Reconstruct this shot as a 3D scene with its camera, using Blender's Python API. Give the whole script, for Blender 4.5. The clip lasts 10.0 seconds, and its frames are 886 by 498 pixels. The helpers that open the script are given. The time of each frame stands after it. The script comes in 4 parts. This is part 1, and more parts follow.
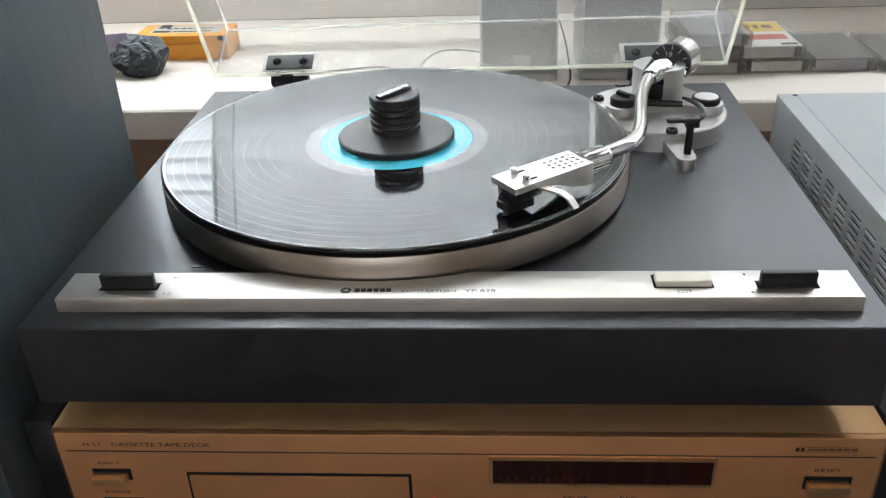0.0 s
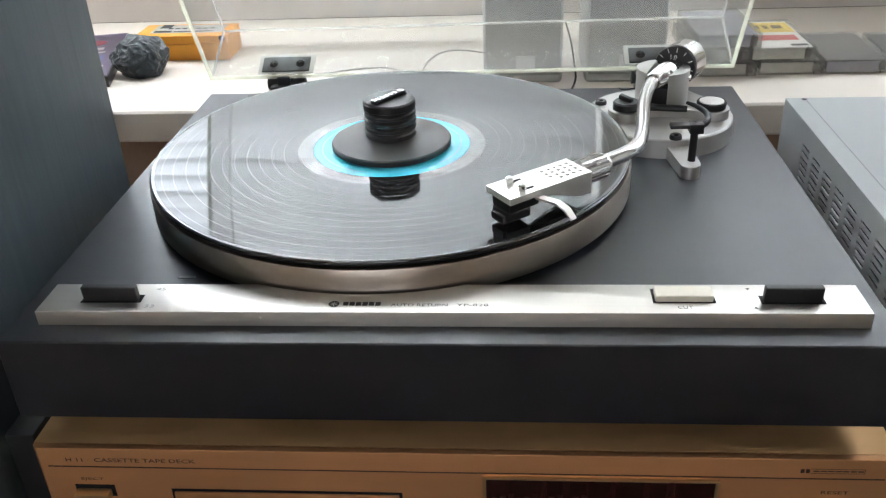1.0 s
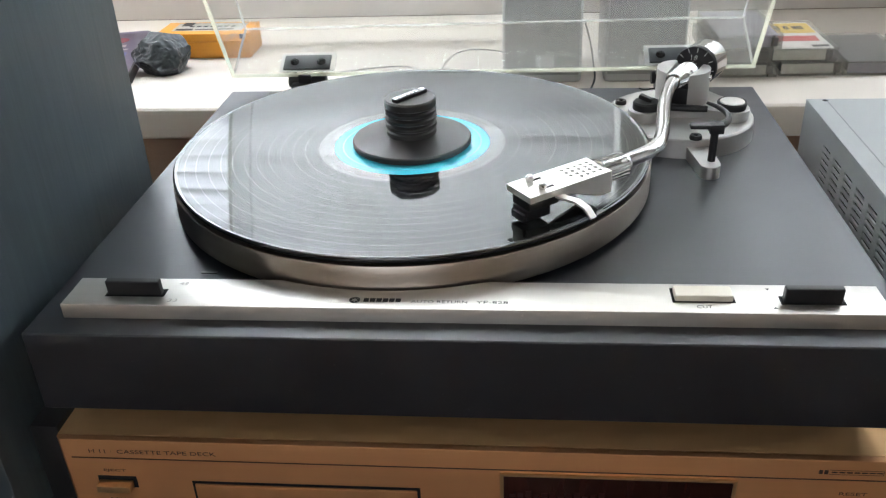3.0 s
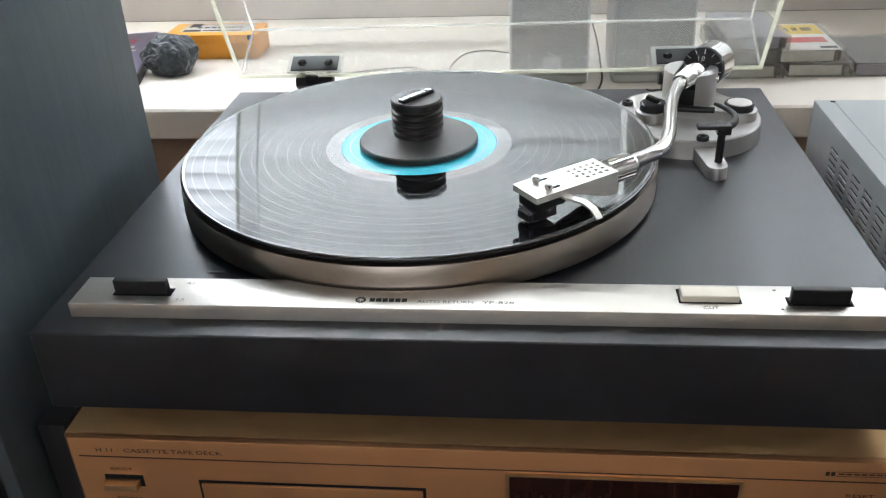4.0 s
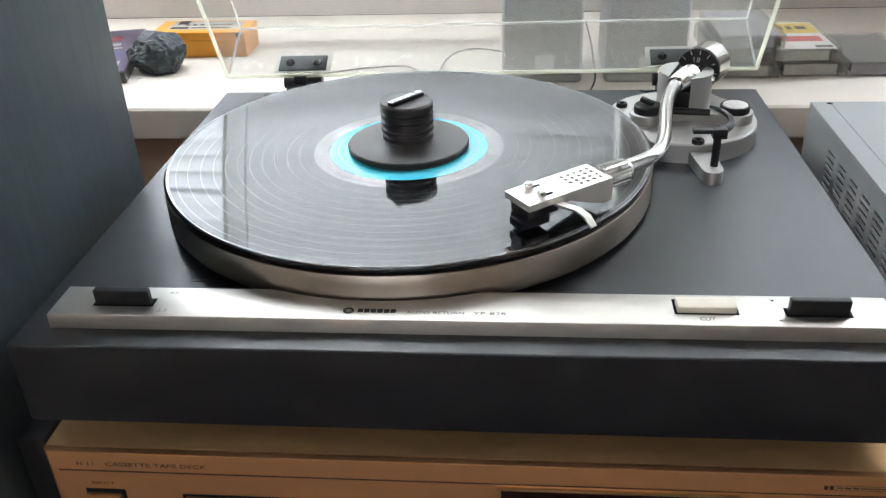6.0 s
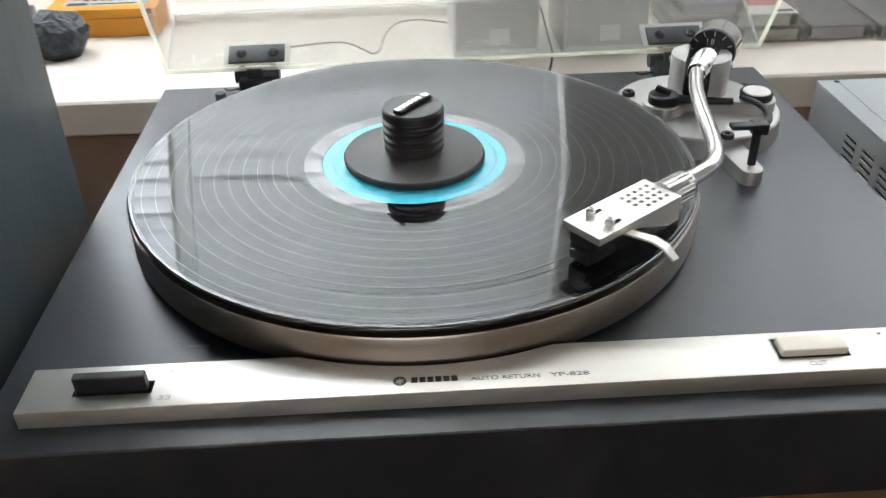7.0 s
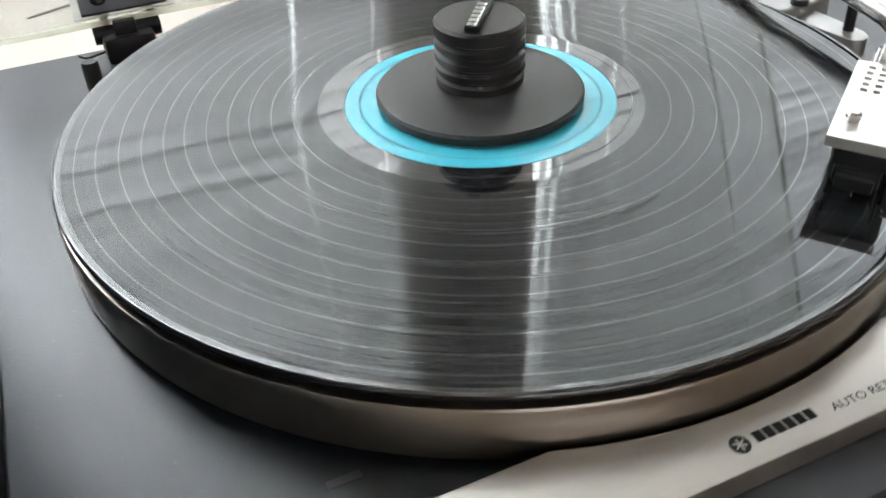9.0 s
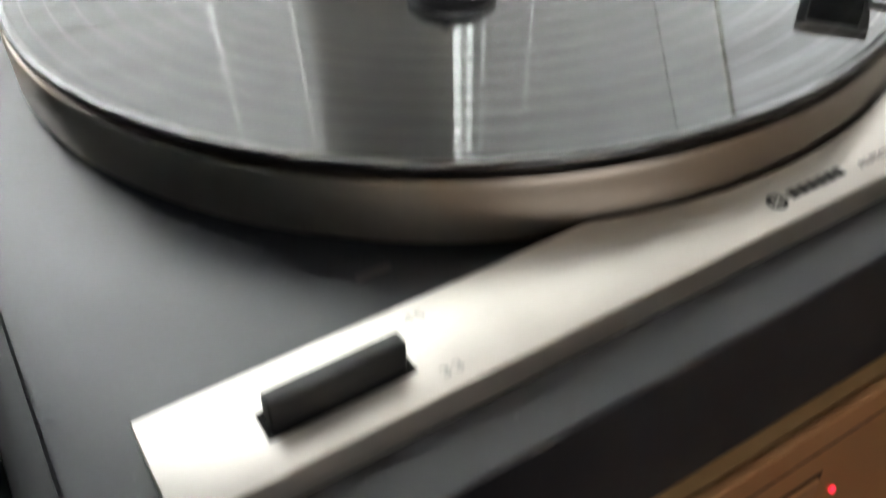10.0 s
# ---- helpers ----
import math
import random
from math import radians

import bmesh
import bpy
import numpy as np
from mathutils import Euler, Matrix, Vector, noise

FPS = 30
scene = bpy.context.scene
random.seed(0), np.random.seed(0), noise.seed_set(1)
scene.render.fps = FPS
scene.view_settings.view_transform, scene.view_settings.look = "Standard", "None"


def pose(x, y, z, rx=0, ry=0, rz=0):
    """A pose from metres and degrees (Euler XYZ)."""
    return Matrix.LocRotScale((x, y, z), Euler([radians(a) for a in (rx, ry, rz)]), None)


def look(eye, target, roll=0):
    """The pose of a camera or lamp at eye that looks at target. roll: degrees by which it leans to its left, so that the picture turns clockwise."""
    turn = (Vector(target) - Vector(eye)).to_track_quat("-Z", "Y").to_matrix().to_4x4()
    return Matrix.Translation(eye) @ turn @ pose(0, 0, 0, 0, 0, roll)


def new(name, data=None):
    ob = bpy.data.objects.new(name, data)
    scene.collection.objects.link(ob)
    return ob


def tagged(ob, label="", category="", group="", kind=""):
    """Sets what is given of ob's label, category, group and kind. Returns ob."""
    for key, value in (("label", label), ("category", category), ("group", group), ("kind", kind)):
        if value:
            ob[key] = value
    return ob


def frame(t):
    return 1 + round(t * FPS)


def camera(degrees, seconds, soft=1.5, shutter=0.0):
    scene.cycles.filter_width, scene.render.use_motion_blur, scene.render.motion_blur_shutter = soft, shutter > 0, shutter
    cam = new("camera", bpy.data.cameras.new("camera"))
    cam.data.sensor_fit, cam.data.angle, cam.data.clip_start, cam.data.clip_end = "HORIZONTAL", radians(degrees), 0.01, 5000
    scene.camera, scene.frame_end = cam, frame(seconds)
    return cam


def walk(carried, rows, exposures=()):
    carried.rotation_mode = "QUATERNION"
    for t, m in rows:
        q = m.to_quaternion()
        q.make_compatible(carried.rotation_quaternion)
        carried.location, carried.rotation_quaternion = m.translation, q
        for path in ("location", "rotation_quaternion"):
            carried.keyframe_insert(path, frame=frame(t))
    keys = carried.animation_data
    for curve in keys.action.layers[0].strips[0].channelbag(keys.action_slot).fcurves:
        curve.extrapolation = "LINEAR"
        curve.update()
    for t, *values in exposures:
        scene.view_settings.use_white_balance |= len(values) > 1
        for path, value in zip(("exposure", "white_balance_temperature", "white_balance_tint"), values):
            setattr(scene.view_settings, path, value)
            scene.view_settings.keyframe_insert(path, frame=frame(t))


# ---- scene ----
cam = camera(53.99, 10.0, soft=1.25, shutter=0.5)
PATH = [
    (0.0, pose(0.0651, -0.5341, 0.2406, 60.77, 2.01, 2.89)),
    (0.5, pose(0.0686, -0.5284, 0.2408, 60.64, 2.13, 3.31)),
    (1.0, pose(0.0735, -0.5168, 0.2393, 60.63, 2.17, 3.60)),
    (1.5, pose(0.0751, -0.5124, 0.2389, 60.54, 2.12, 3.97)),
    (2.0, pose(0.0754, -0.5128, 0.2430, 60.52, 2.14, 4.25)),
    (2.5, pose(0.0766, -0.5173, 0.2410, 60.62, 2.20, 4.57)),
    (3.0, pose(0.0713, -0.5200, 0.2400, 60.63, 2.20, 4.74)),
    (4.5, pose(0.0729, -0.5207, 0.2387, 60.80, 2.39, 5.36)),
    (5.0, pose(0.0758, -0.5193, 0.2375, 60.74, 2.43, 5.38)),
    (5.5, pose(0.0759, -0.5183, 0.2388, 60.80, 2.30, 5.32)),
    (5.7, pose(0.0769, -0.5173, 0.2386, 60.74, 2.28, 5.18)),
    (6.8, pose(0.0163, -0.4438, 0.2463, 57.91, 1.19, -0.46)),
    (7.0, pose(-0.0049, -0.4257, 0.2406, 57.12, 1.04, -3.27)),
    (7.5, pose(-0.0534, -0.3906, 0.2208, 56.66, 0.56, -8.29)),
    (8.0, pose(-0.0665, -0.3504, 0.2096, 55.64, 0.83, -9.97)),
    (8.2, pose(-0.0643, -0.3233, 0.2016, 54.86, 1.32, -10.05)),
    (8.5, pose(-0.0792, -0.2867, 0.1886, 54.20, 1.94, -12.67)),
    (9.0, pose(-0.1296, -0.2604, 0.1749, 52.83, 1.81, -24.70)),
    (9.2, pose(-0.1389, -0.2588, 0.1742, 52.55, 1.98, -26.69)),
    (9.5, pose(-0.1414, -0.2579, 0.1593, 52.97, 2.15, -28.25)),
    (9.8, pose(-0.1560, -0.2577, 0.1528, 50.64, 1.96, -31.24)),
    (10.0, pose(-0.1629, -0.2608, 0.1352, 49.50, 1.18, -31.92)),
]
EXPOSURES = [(0.0, 0.19, 6300, 10), (5.7, 0.19, 6300, 10), (7.0, 0.12, 6430, 10), (8.2, 0.08, 6500, 10), (9.5, 0.04, 6530, 10), (10.0, 0.15, 6800, 10)]
walk(cam, PATH, EXPOSURES)

# ---- world and light ----
world = bpy.data.worlds.new("sky")
scene.world = world
world.use_nodes = True
_wn = world.node_tree.nodes
_sky = _wn.new("ShaderNodeTexSky")
_sky.sky_type = "NISHITA"
_sky.sun_disc = False
_sky.sun_elevation, _sky.sun_rotation = radians(40), radians(20)
_wn["Background"].inputs["Strength"].default_value = 0.12
world.node_tree.links.new(_sky.outputs[0], _wn["Background"].inputs["Color"])


def window_light(name, x0, x1, z0, z1, y, watts, into=-1, color=(0.88, 0.935, 1.02)):
    """Daylight standing in a window's opening, shining into the room."""
    data = bpy.data.lights.new(name, "AREA")
    data.shape, data.size, data.size_y, data.energy = "RECTANGLE", x1 - x0, z1 - z0, watts
    data.color = color
    ob = new(name, data)
    ob.matrix_world = look(((x0 + x1) / 2, y, (z0 + z1) / 2), ((x0 + x1) / 2, y + into, (z0 + z1) / 2))
    return ob


WIN_Z0, WIN_Z1 = 0.20, 1.40
WIN_A, WIN_B = (-1.15, 0.205), (0.405, 1.55)
window_light("daylight", WIN_A[0], -0.12, WIN_Z0 + 0.03, WIN_Z1, 0.80, 94)
window_light("daylight", -0.115, WIN_A[1], WIN_Z0 + 0.03, WIN_Z1, 0.80, 20)
window_light("daylight", *WIN_B, WIN_Z0 + 0.03, WIN_Z1, 0.80, 45)
# Unseen opening behind the camera, added to lighten the fronts of the stack.
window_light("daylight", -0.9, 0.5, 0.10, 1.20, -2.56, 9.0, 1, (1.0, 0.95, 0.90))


# ---- materials ----
def mat(name, color, rough=0.5, metal=0.0, vary=0.08, scale=60.0, bump=0.0, bump_scale=300.0, stretch=(1, 1, 1),
        rough_vary=0.0, spec=0.5, coat=0.0, transmission=0.0, ior=1.45, dust=0.0):
    m = bpy.data.materials.new(name)
    m.use_nodes = True
    nt = m.node_tree
    n, link = nt.nodes, nt.links.new
    b = n["Principled BSDF"]
    b.inputs["Roughness"].default_value = rough
    b.inputs["Metallic"].default_value = metal
    b.inputs["Specular IOR Level"].default_value = spec
    b.inputs["Coat Weight"].default_value = coat
    b.inputs["Coat Roughness"].default_value = 0.15
    b.inputs["Transmission Weight"].default_value = transmission
    b.inputs["IOR"].default_value = ior
    co = n.new("ShaderNodeTexCoord")
    mp = n.new("ShaderNodeMapping")
    mp.inputs["Scale"].default_value = stretch
    link(co.outputs["Object"], mp.inputs["Vector"])
    nz = n.new("ShaderNodeTexNoise")
    nz.inputs["Scale"].default_value = scale
    nz.inputs["Detail"].default_value = 6
    nz.inputs["Roughness"].default_value = 0.65
    link(mp.outputs[0], nz.inputs["Vector"])
    big = n.new("ShaderNodeTexNoise")
    big.inputs["Scale"].default_value = scale / 9
    big.inputs["Detail"].default_value = 3
    link(co.outputs["Object"], big.inputs["Vector"])
    add = n.new("ShaderNodeMath")
    add.operation = "ADD"
    link(nz.outputs["Fac"], add.inputs[0])
    link(big.outputs["Fac"], add.inputs[1])
    ramp = n.new("ShaderNodeMapRange")
    ramp.inputs["From Min"].default_value, ramp.inputs["From Max"].default_value = 0.6, 1.4
    ramp.inputs["To Min"].default_value, ramp.inputs["To Max"].default_value = 1 - vary, 1 + vary
    link(add.outputs[0], ramp.inputs["Value"])
    mul = n.new("ShaderNodeVectorMath")
    mul.operation = "SCALE"
    mul.inputs[0].default_value = color
    link(ramp.outputs[0], mul.inputs["Scale"])
    out = mul.outputs[0]
    if dust:
        spk = n.new("ShaderNodeTexNoise")
        spk.inputs["Scale"].default_value = 420
        spk.inputs["Detail"].default_value = 2
        link(co.outputs["Object"], spk.inputs["Vector"])
        th = n.new("ShaderNodeMapRange")
        th.inputs["From Min"].default_value, th.inputs["From Max"].default_value = 0.70, 0.78
        th.inputs["To Max"].default_value = dust
        link(spk.outputs["Fac"], th.inputs["Value"])
        mx = n.new("ShaderNodeMix")
        mx.data_type = "RGBA"
        link(th.outputs[0], mx.inputs["Factor"])
        link(out, mx.inputs[6])
        mx.inputs[7].default_value = (0.5, 0.49, 0.46, 1)
        out = mx.outputs[2]
    link(out, b.inputs["Base Color"])
    if rough_vary:
        rr = n.new("ShaderNodeMapRange")
        rr.inputs["To Min"].default_value, rr.inputs["To Max"].default_value = max(rough - rough_vary, 0.02), rough + rough_vary
        link(nz.outputs["Fac"], rr.inputs["Value"])
        link(rr.outputs[0], b.inputs["Roughness"])
    if bump:
        bn = n.new("ShaderNodeTexNoise")
        bn.inputs["Scale"].default_value = bump_scale
        bn.inputs["Detail"].default_value = 4
        link(mp.outputs[0], bn.inputs["Vector"])
        bp = n.new("ShaderNodeBump")
        bp.inputs["Strength"].default_value = bump
        bp.inputs["Distance"].default_value = 0.001
        link(bn.outputs["Fac"], bp.inputs["Height"])
        link(bp.outputs[0], b.inputs["Normal"])
    return m


PLINTH = mat("satin_black_veneer", (0.0135, 0.0150, 0.0195), 0.36, vary=0.12, scale=40, bump=0.06, bump_scale=900, rough_vary=0.05, spec=0.65, dust=0.05, ior=1.54)
ASH = mat("black_ash_veneer", (0.074, 0.094, 0.105), 0.42, vary=0.20, scale=80, bump=0.16, bump_scale=200, stretch=(1.6, 1.6, 0.11))
ALU = mat("brushed_aluminium", (0.555, 0.525, 0.485), 0.38, 1.0, vary=0.05, scale=300, bump=0.05, bump_scale=1500, stretch=(0.03, 1, 1), rough_vary=0.04)
PLATTER = mat("turned_aluminium", (0.385, 0.335, 0.29), 0.32, 1.0, vary=0.06, scale=200, bump=0.04, bump_scale=900, stretch=(0.1, 0.1, 3), rough_vary=0.05)
SILVER = mat("satin_silver_casting", (0.46, 0.45, 0.435), 0.42, 0.85, vary=0.06, scale=120, bump=0.12, bump_scale=2500, rough_vary=0.05)
SHELL = mat("anodised_silver", (0.78, 0.75, 0.71), 0.42, 0.8, vary=0.04, scale=200, bump=0.05, bump_scale=2500)
CHROME = mat("chrome", (0.62, 0.61, 0.60), 0.045, 1.0, vary=0.03, scale=80, rough_vary=0.02)
CHROME_DARK = mat("blackened_steel", (0.045, 0.044, 0.043), 0.24, 0.7, vary=0.1, scale=200)
BLACK = mat("black_plastic", (0.018, 0.018, 0.019), 0.42, vary=0.12, scale=150, bump=0.05, bump_scale=1800)
MATTE = mat("matt_black_anodised", (0.050, 0.047, 0.045), 0.42, 0.3, vary=0.1, scale=120, bump=0.06, bump_scale=2500, dust=0.04)
RUBBER = mat("black_rubber", (0.012, 0.012, 0.013), 0.65, vary=0.2, scale=100)
# Near-black colour stands in for the shade inside slots, gaps and vents.
HOLE = mat("recess_shade", (0.006, 0.006, 0.006), 0.8, vary=0.1)
LABEL = mat("blue_paper_label", (0.07, 0.52, 0.66), 0.22, spec=0.9, vary=0.07, scale=180, bump=0.05, bump_scale=900)
GOLD = mat("champagne_gold_anodised", (0.70, 0.37, 0.175), 0.42, 0.85, vary=0.05, scale=260, bump=0.06, bump_scale=1600, stretch=(0.04, 1, 1), rough_vary=0.04)
# Copy of the gold with the lit tone of the top put into its colour.
GOLD_LIT = mat("gold_lit_top", (0.76, 0.47, 0.22), 0.46, 0.5, vary=0.06, scale=260, bump=0.05, bump_scale=1600, stretch=(0.04, 1, 1), rough_vary=0.04)
GOLD_EDGE = mat("pale_gold_edge", (0.72, 0.50, 0.27), 0.35, 0.9, vary=0.05)
GREY = mat("grey_enamel", (0.31, 0.32, 0.318), 0.45, vary=0.05, scale=70, bump=0.25, bump_scale=2200, rough_vary=0.05, dust=0.04)
SILL = mat("white_sill_laminate", (0.67, 0.61, 0.535), 0.38, vary=0.035, scale=14, bump=0.05, bump_scale=200, rough_vary=0.06, dust=0.05)
PVC = mat("white_pvc", (0.62, 0.575, 0.53), 0.35, vary=0.03, scale=20)
PAINT = mat("cream_wall_paint", (0.76, 0.745, 0.72), 0.85, vary=0.05, scale=8, bump=0.3, bump_scale=260)
TAN = mat("tan_wall_paint", (0.50, 0.37, 0.27), 0.85, vary=0.06, scale=8, bump=0.3, bump_scale=260)
BROWN = mat("brown_wallpaper", (0.40, 0.27, 0.19), 0.85, vary=0.10, scale=30, bump=0.7, bump_scale=420)
CEIL = mat("white_ceiling_paint", (0.80, 0.78, 0.74), 0.9, vary=0.03, scale=6, bump=0.2, bump_scale=200)
FLOOR = mat("dark_oak_floor", (0.070, 0.040, 0.024), 0.5, vary=0.25, scale=18, bump=0.2, bump_scale=80, stretch=(0.15, 1.6, 1))
WOOD = mat("dark_walnut", (0.10, 0.055, 0.03), 0.45, vary=0.3, scale=40, bump=0.2, bump_scale=120, stretch=(0.1, 1.5, 1))
ORANGE = mat("orange_card", (0.78, 0.33, 0.035), 0.5, vary=0.05, scale=50, bump=0.08, bump_scale=600)
STONE = mat("dark_grey_stone", (0.050, 0.058, 0.063), 0.36, vary=0.45, scale=90, bump=0.45, bump_scale=260, rough_vary=0.12)
INK = mat("black_print", (0.015, 0.015, 0.016), 0.6, vary=0.05)
GREY_INK = mat("grey_print", (0.30, 0.285, 0.265), 0.6, vary=0.05)
BROWN_INK = mat("dark_brown_print", (0.060, 0.030, 0.016), 0.6, vary=0.05)
WHITE_INK = mat("white_print", (0.75, 0.74, 0.72), 0.5, vary=0.04)
PEARL = mat("pearl_disc", (0.62, 0.60, 0.58), 0.3, 0.3, vary=0.2, scale=500)
CREAM = mat("ivory_plastic", (0.74, 0.68, 0.57), 0.4, vary=0.04, scale=90)
DISPLAY = mat("dark_red_filter", (0.035, 0.010, 0.008), 0.12, vary=0.6, scale=45, stretch=(3, 1, 0.3), rough_vary=0.05)
SPEAKER_SILVER = mat("silver_plastic", (0.48, 0.48, 0.47), 0.4, 0.3, vary=0.04, scale=60)
CARD_YELLOW = mat("yellow_card", (0.75, 0.52, 0.06), 0.5, vary=0.10, scale=60)
CARD_RED = mat("red_card", (0.55, 0.07, 0.06), 0.5, vary=0.10, scale=80)
CARD_WHITE = mat("white_card", (0.72, 0.70, 0.66), 0.5, vary=0.08, scale=60)
CARD_GREY = mat("grey_card", (0.46, 0.44, 0.40), 0.5, vary=0.3, scale=120)
CARD_DARK = mat("charcoal_card", (0.055, 0.051, 0.049), 0.40, vary=0.4, scale=60)
CARD_LILAC = mat("lilac_card", (0.30, 0.28, 0.34), 0.5, vary=0.2, scale=60)
CARD_PURPLE = mat("purple_card", (0.070, 0.055, 0.100), 0.32, vary=0.4, scale=50)
CARD_BLUE = mat("blue_print", (0.05, 0.07, 0.20), 0.35, vary=0.4, scale=50)
CARD_SPOT = mat("crimson_print", (0.25, 0.03, 0.05), 0.45, vary=0.1)


def clear_mat(name, color, keep, rough=0.08):
    """A thin clear plastic that lets most light straight through."""
    m = bpy.data.materials.new(name)
    m.use_nodes = True
    n, link = m.node_tree.nodes, m.node_tree.links.new
    b = n["Principled BSDF"]
    b.inputs["Base Color"].default_value = (*color, 1)
    b.inputs["Roughness"].default_value = rough
    co = n.new("ShaderNodeTexCoord")
    nz = n.new("ShaderNodeTexNoise")
    nz.inputs["Scale"].default_value = 70
    nz.inputs["Detail"].default_value = 5
    link(co.outputs["Object"], nz.inputs["Vector"])
    mr = n.new("ShaderNodeMapRange")
    mr.inputs["From Min"].default_value, mr.inputs["From Max"].default_value = 0.35, 0.75
    mr.inputs["To Min"].default_value, mr.inputs["To Max"].default_value = keep, min(keep + 0.08, 1)
    link(nz.outputs["Fac"], mr.inputs["Value"])
    tr = n.new("ShaderNodeBsdfTransparent")
    tr.inputs[0].default_value = (0.96, 0.97, 0.95, 1)
    mx = n.new("ShaderNodeMixShader")
    link(mr.outputs[0], mx.inputs[0])
    link(tr.outputs[0], mx.inputs[1])
    link(b.outputs[0], mx.inputs[2])
    link(mx.outputs[0], n["Material Output"].inputs["Surface"])
    return m


CASE = clear_mat("smoky_clear_plastic", (0.50, 0.47, 0.43), 0.26, 0.15)


def acrylic_mat(name, haze, uneven=2.2):
    """Clear acrylic sheet: straight through, glossy by Fresnel, with some haze, dust and scratches."""
    m = bpy.data.materials.new(name)
    m.use_nodes = True
    n, link = m.node_tree.nodes, m.node_tree.links.new
    b = n["Principled BSDF"]
    b.inputs["Base Color"].default_value = (0.90, 0.89, 0.85, 1)
    b.inputs["Roughness"].default_value = 0.5
    tr = n.new("ShaderNodeBsdfTransparent")
    tr.inputs[0].default_value = (0.975, 0.98, 0.965, 1)
    gl = n.new("ShaderNodeBsdfGlossy")
    gl.inputs["Roughness"].default_value = 0.03
    lw = n.new("ShaderNodeLayerWeight")
    pw = n.new("ShaderNodeMath")
    pw.operation, pw.inputs[1].default_value = "POWER", 4.0
    link(lw.outputs["Facing"], pw.inputs[0])
    fr = n.new("ShaderNodeMapRange")
    fr.inputs["To Min"].default_value, fr.inputs["To Max"].default_value = 0.03, 0.6
    link(pw.outputs[0], fr.inputs["Value"])
    m1 = n.new("ShaderNodeMixShader")
    link(fr.outputs[0], m1.inputs[0])
    link(tr.outputs[0], m1.inputs[1])
    link(gl.outputs[0], m1.inputs[2])
    co = n.new("ShaderNodeTexCoord")
    nz = n.new("ShaderNodeTexNoise")
    nz.inputs["Scale"].default_value = 45
    nz.inputs["Detail"].default_value = 8
    nz.inputs["Roughness"].default_value = 0.75
    link(co.outputs["Object"], nz.inputs["Vector"])
    mr = n.new("ShaderNodeMapRange")
    mr.inputs["From Min"].default_value, mr.inputs["From Max"].default_value = 0.40, 0.80
    mr.inputs["To Min"].default_value, mr.inputs["To Max"].default_value = haze, haze * uneven
    link(nz.outputs["Fac"], mr.inputs["Value"])
    m2 = n.new("ShaderNodeMixShader")
    link(mr.outputs[0], m2.inputs[0])
    tl = n.new("ShaderNodeBsdfTranslucent")
    tl.inputs[0].default_value = (0.92, 0.91, 0.88, 1)
    m3 = n.new("ShaderNodeMixShader")
    m3.inputs[0].default_value = 0.6
    link(b.outputs[0], m3.inputs[1])
    link(tl.outputs[0], m3.inputs[2])
    link(m1.outputs[0], m2.inputs[1])
    link(m3.outputs[0], m2.inputs[2])
    link(m2.outputs[0], n["Material Output"].inputs["Surface"])
    return m


ACRYLIC = acrylic_mat("clear_acrylic", 0.05)
ACRYLIC_HAZY = acrylic_mat("hazy_clear_acrylic", 0.18, 1.12)


def lit_edge_mat(name, color, keep):
    """A polished acrylic edge; the light the sheet carries is put in as a pale translucent colour."""
    m = clear_mat(name, color, keep, 0.12)
    n, link = m.node_tree.nodes, m.node_tree.links.new
    mix = next(k for k in n if k.type == "MIX_SHADER")
    tl = n.new("ShaderNodeBsdfTranslucent")
    tl.inputs[0].default_value = (*color, 1)
    both = n.new("ShaderNodeMixShader")
    both.inputs[0].default_value = 0.55
    link(n["Principled BSDF"].outputs[0], both.inputs[1])
    link(tl.outputs[0], both.inputs[2])
    link(both.outputs[0], mix.inputs[2])
    return m


ACRYLIC_EDGE = lit_edge_mat("pale_acrylic_edge", (0.98, 0.97, 0.80), 0.40)
ACRYLIC_FOLD = lit_edge_mat("acrylic_fold", (0.95, 0.94, 0.90), 0.30)
GLASS = clear_mat("window_glass", (0.8, 0.85, 0.85), 0.06, 0.03)


def slat_mat(name="white_blind_slat", low=0.62, through_share=0.75, high=1.0):
    m = bpy.data.materials.new(name)
    m.use_nodes = True
    n, link = m.node_tree.nodes, m.node_tree.links.new
    b = n["Principled BSDF"]
    b.inputs["Base Color"].default_value = (0.78, 0.77, 0.74, 1)
    b.inputs["Roughness"].default_value = 0.45
    t = n.new("ShaderNodeBsdfTranslucent")
    info = n.new("ShaderNodeObjectInfo")
    mr = n.new("ShaderNodeMapRange")
    mr.inputs["To Min"].default_value, mr.inputs["To Max"].default_value = low, high
    link(info.outputs["Random"], mr.inputs["Value"])
    cb = n.new("ShaderNodeCombineColor")
    for k in range(3):
        link(mr.outputs[0], cb.inputs[k])
    link(cb.outputs[0], t.inputs[0])
    mx = n.new("ShaderNodeMixShader")
    mx.inputs[0].default_value = through_share
    link(b.outputs[0], mx.inputs[1])
    link(t.outputs[0], mx.inputs[2])
    link(mx.outputs[0], n["Material Output"].inputs["Surface"])
    return m


SLAT = slat_mat(low=0.78, high=0.92)
# Thin translucent strips stand in for bright gaps beside the blind and at cords.
TAPE = slat_mat("light_leak_strip", 0.9, 0.9)
# Lets less light through, to imitate the shade band along each slat.
SLAT_SHADE = slat_mat("shaded_slat_edge", 0.75, 0.50)


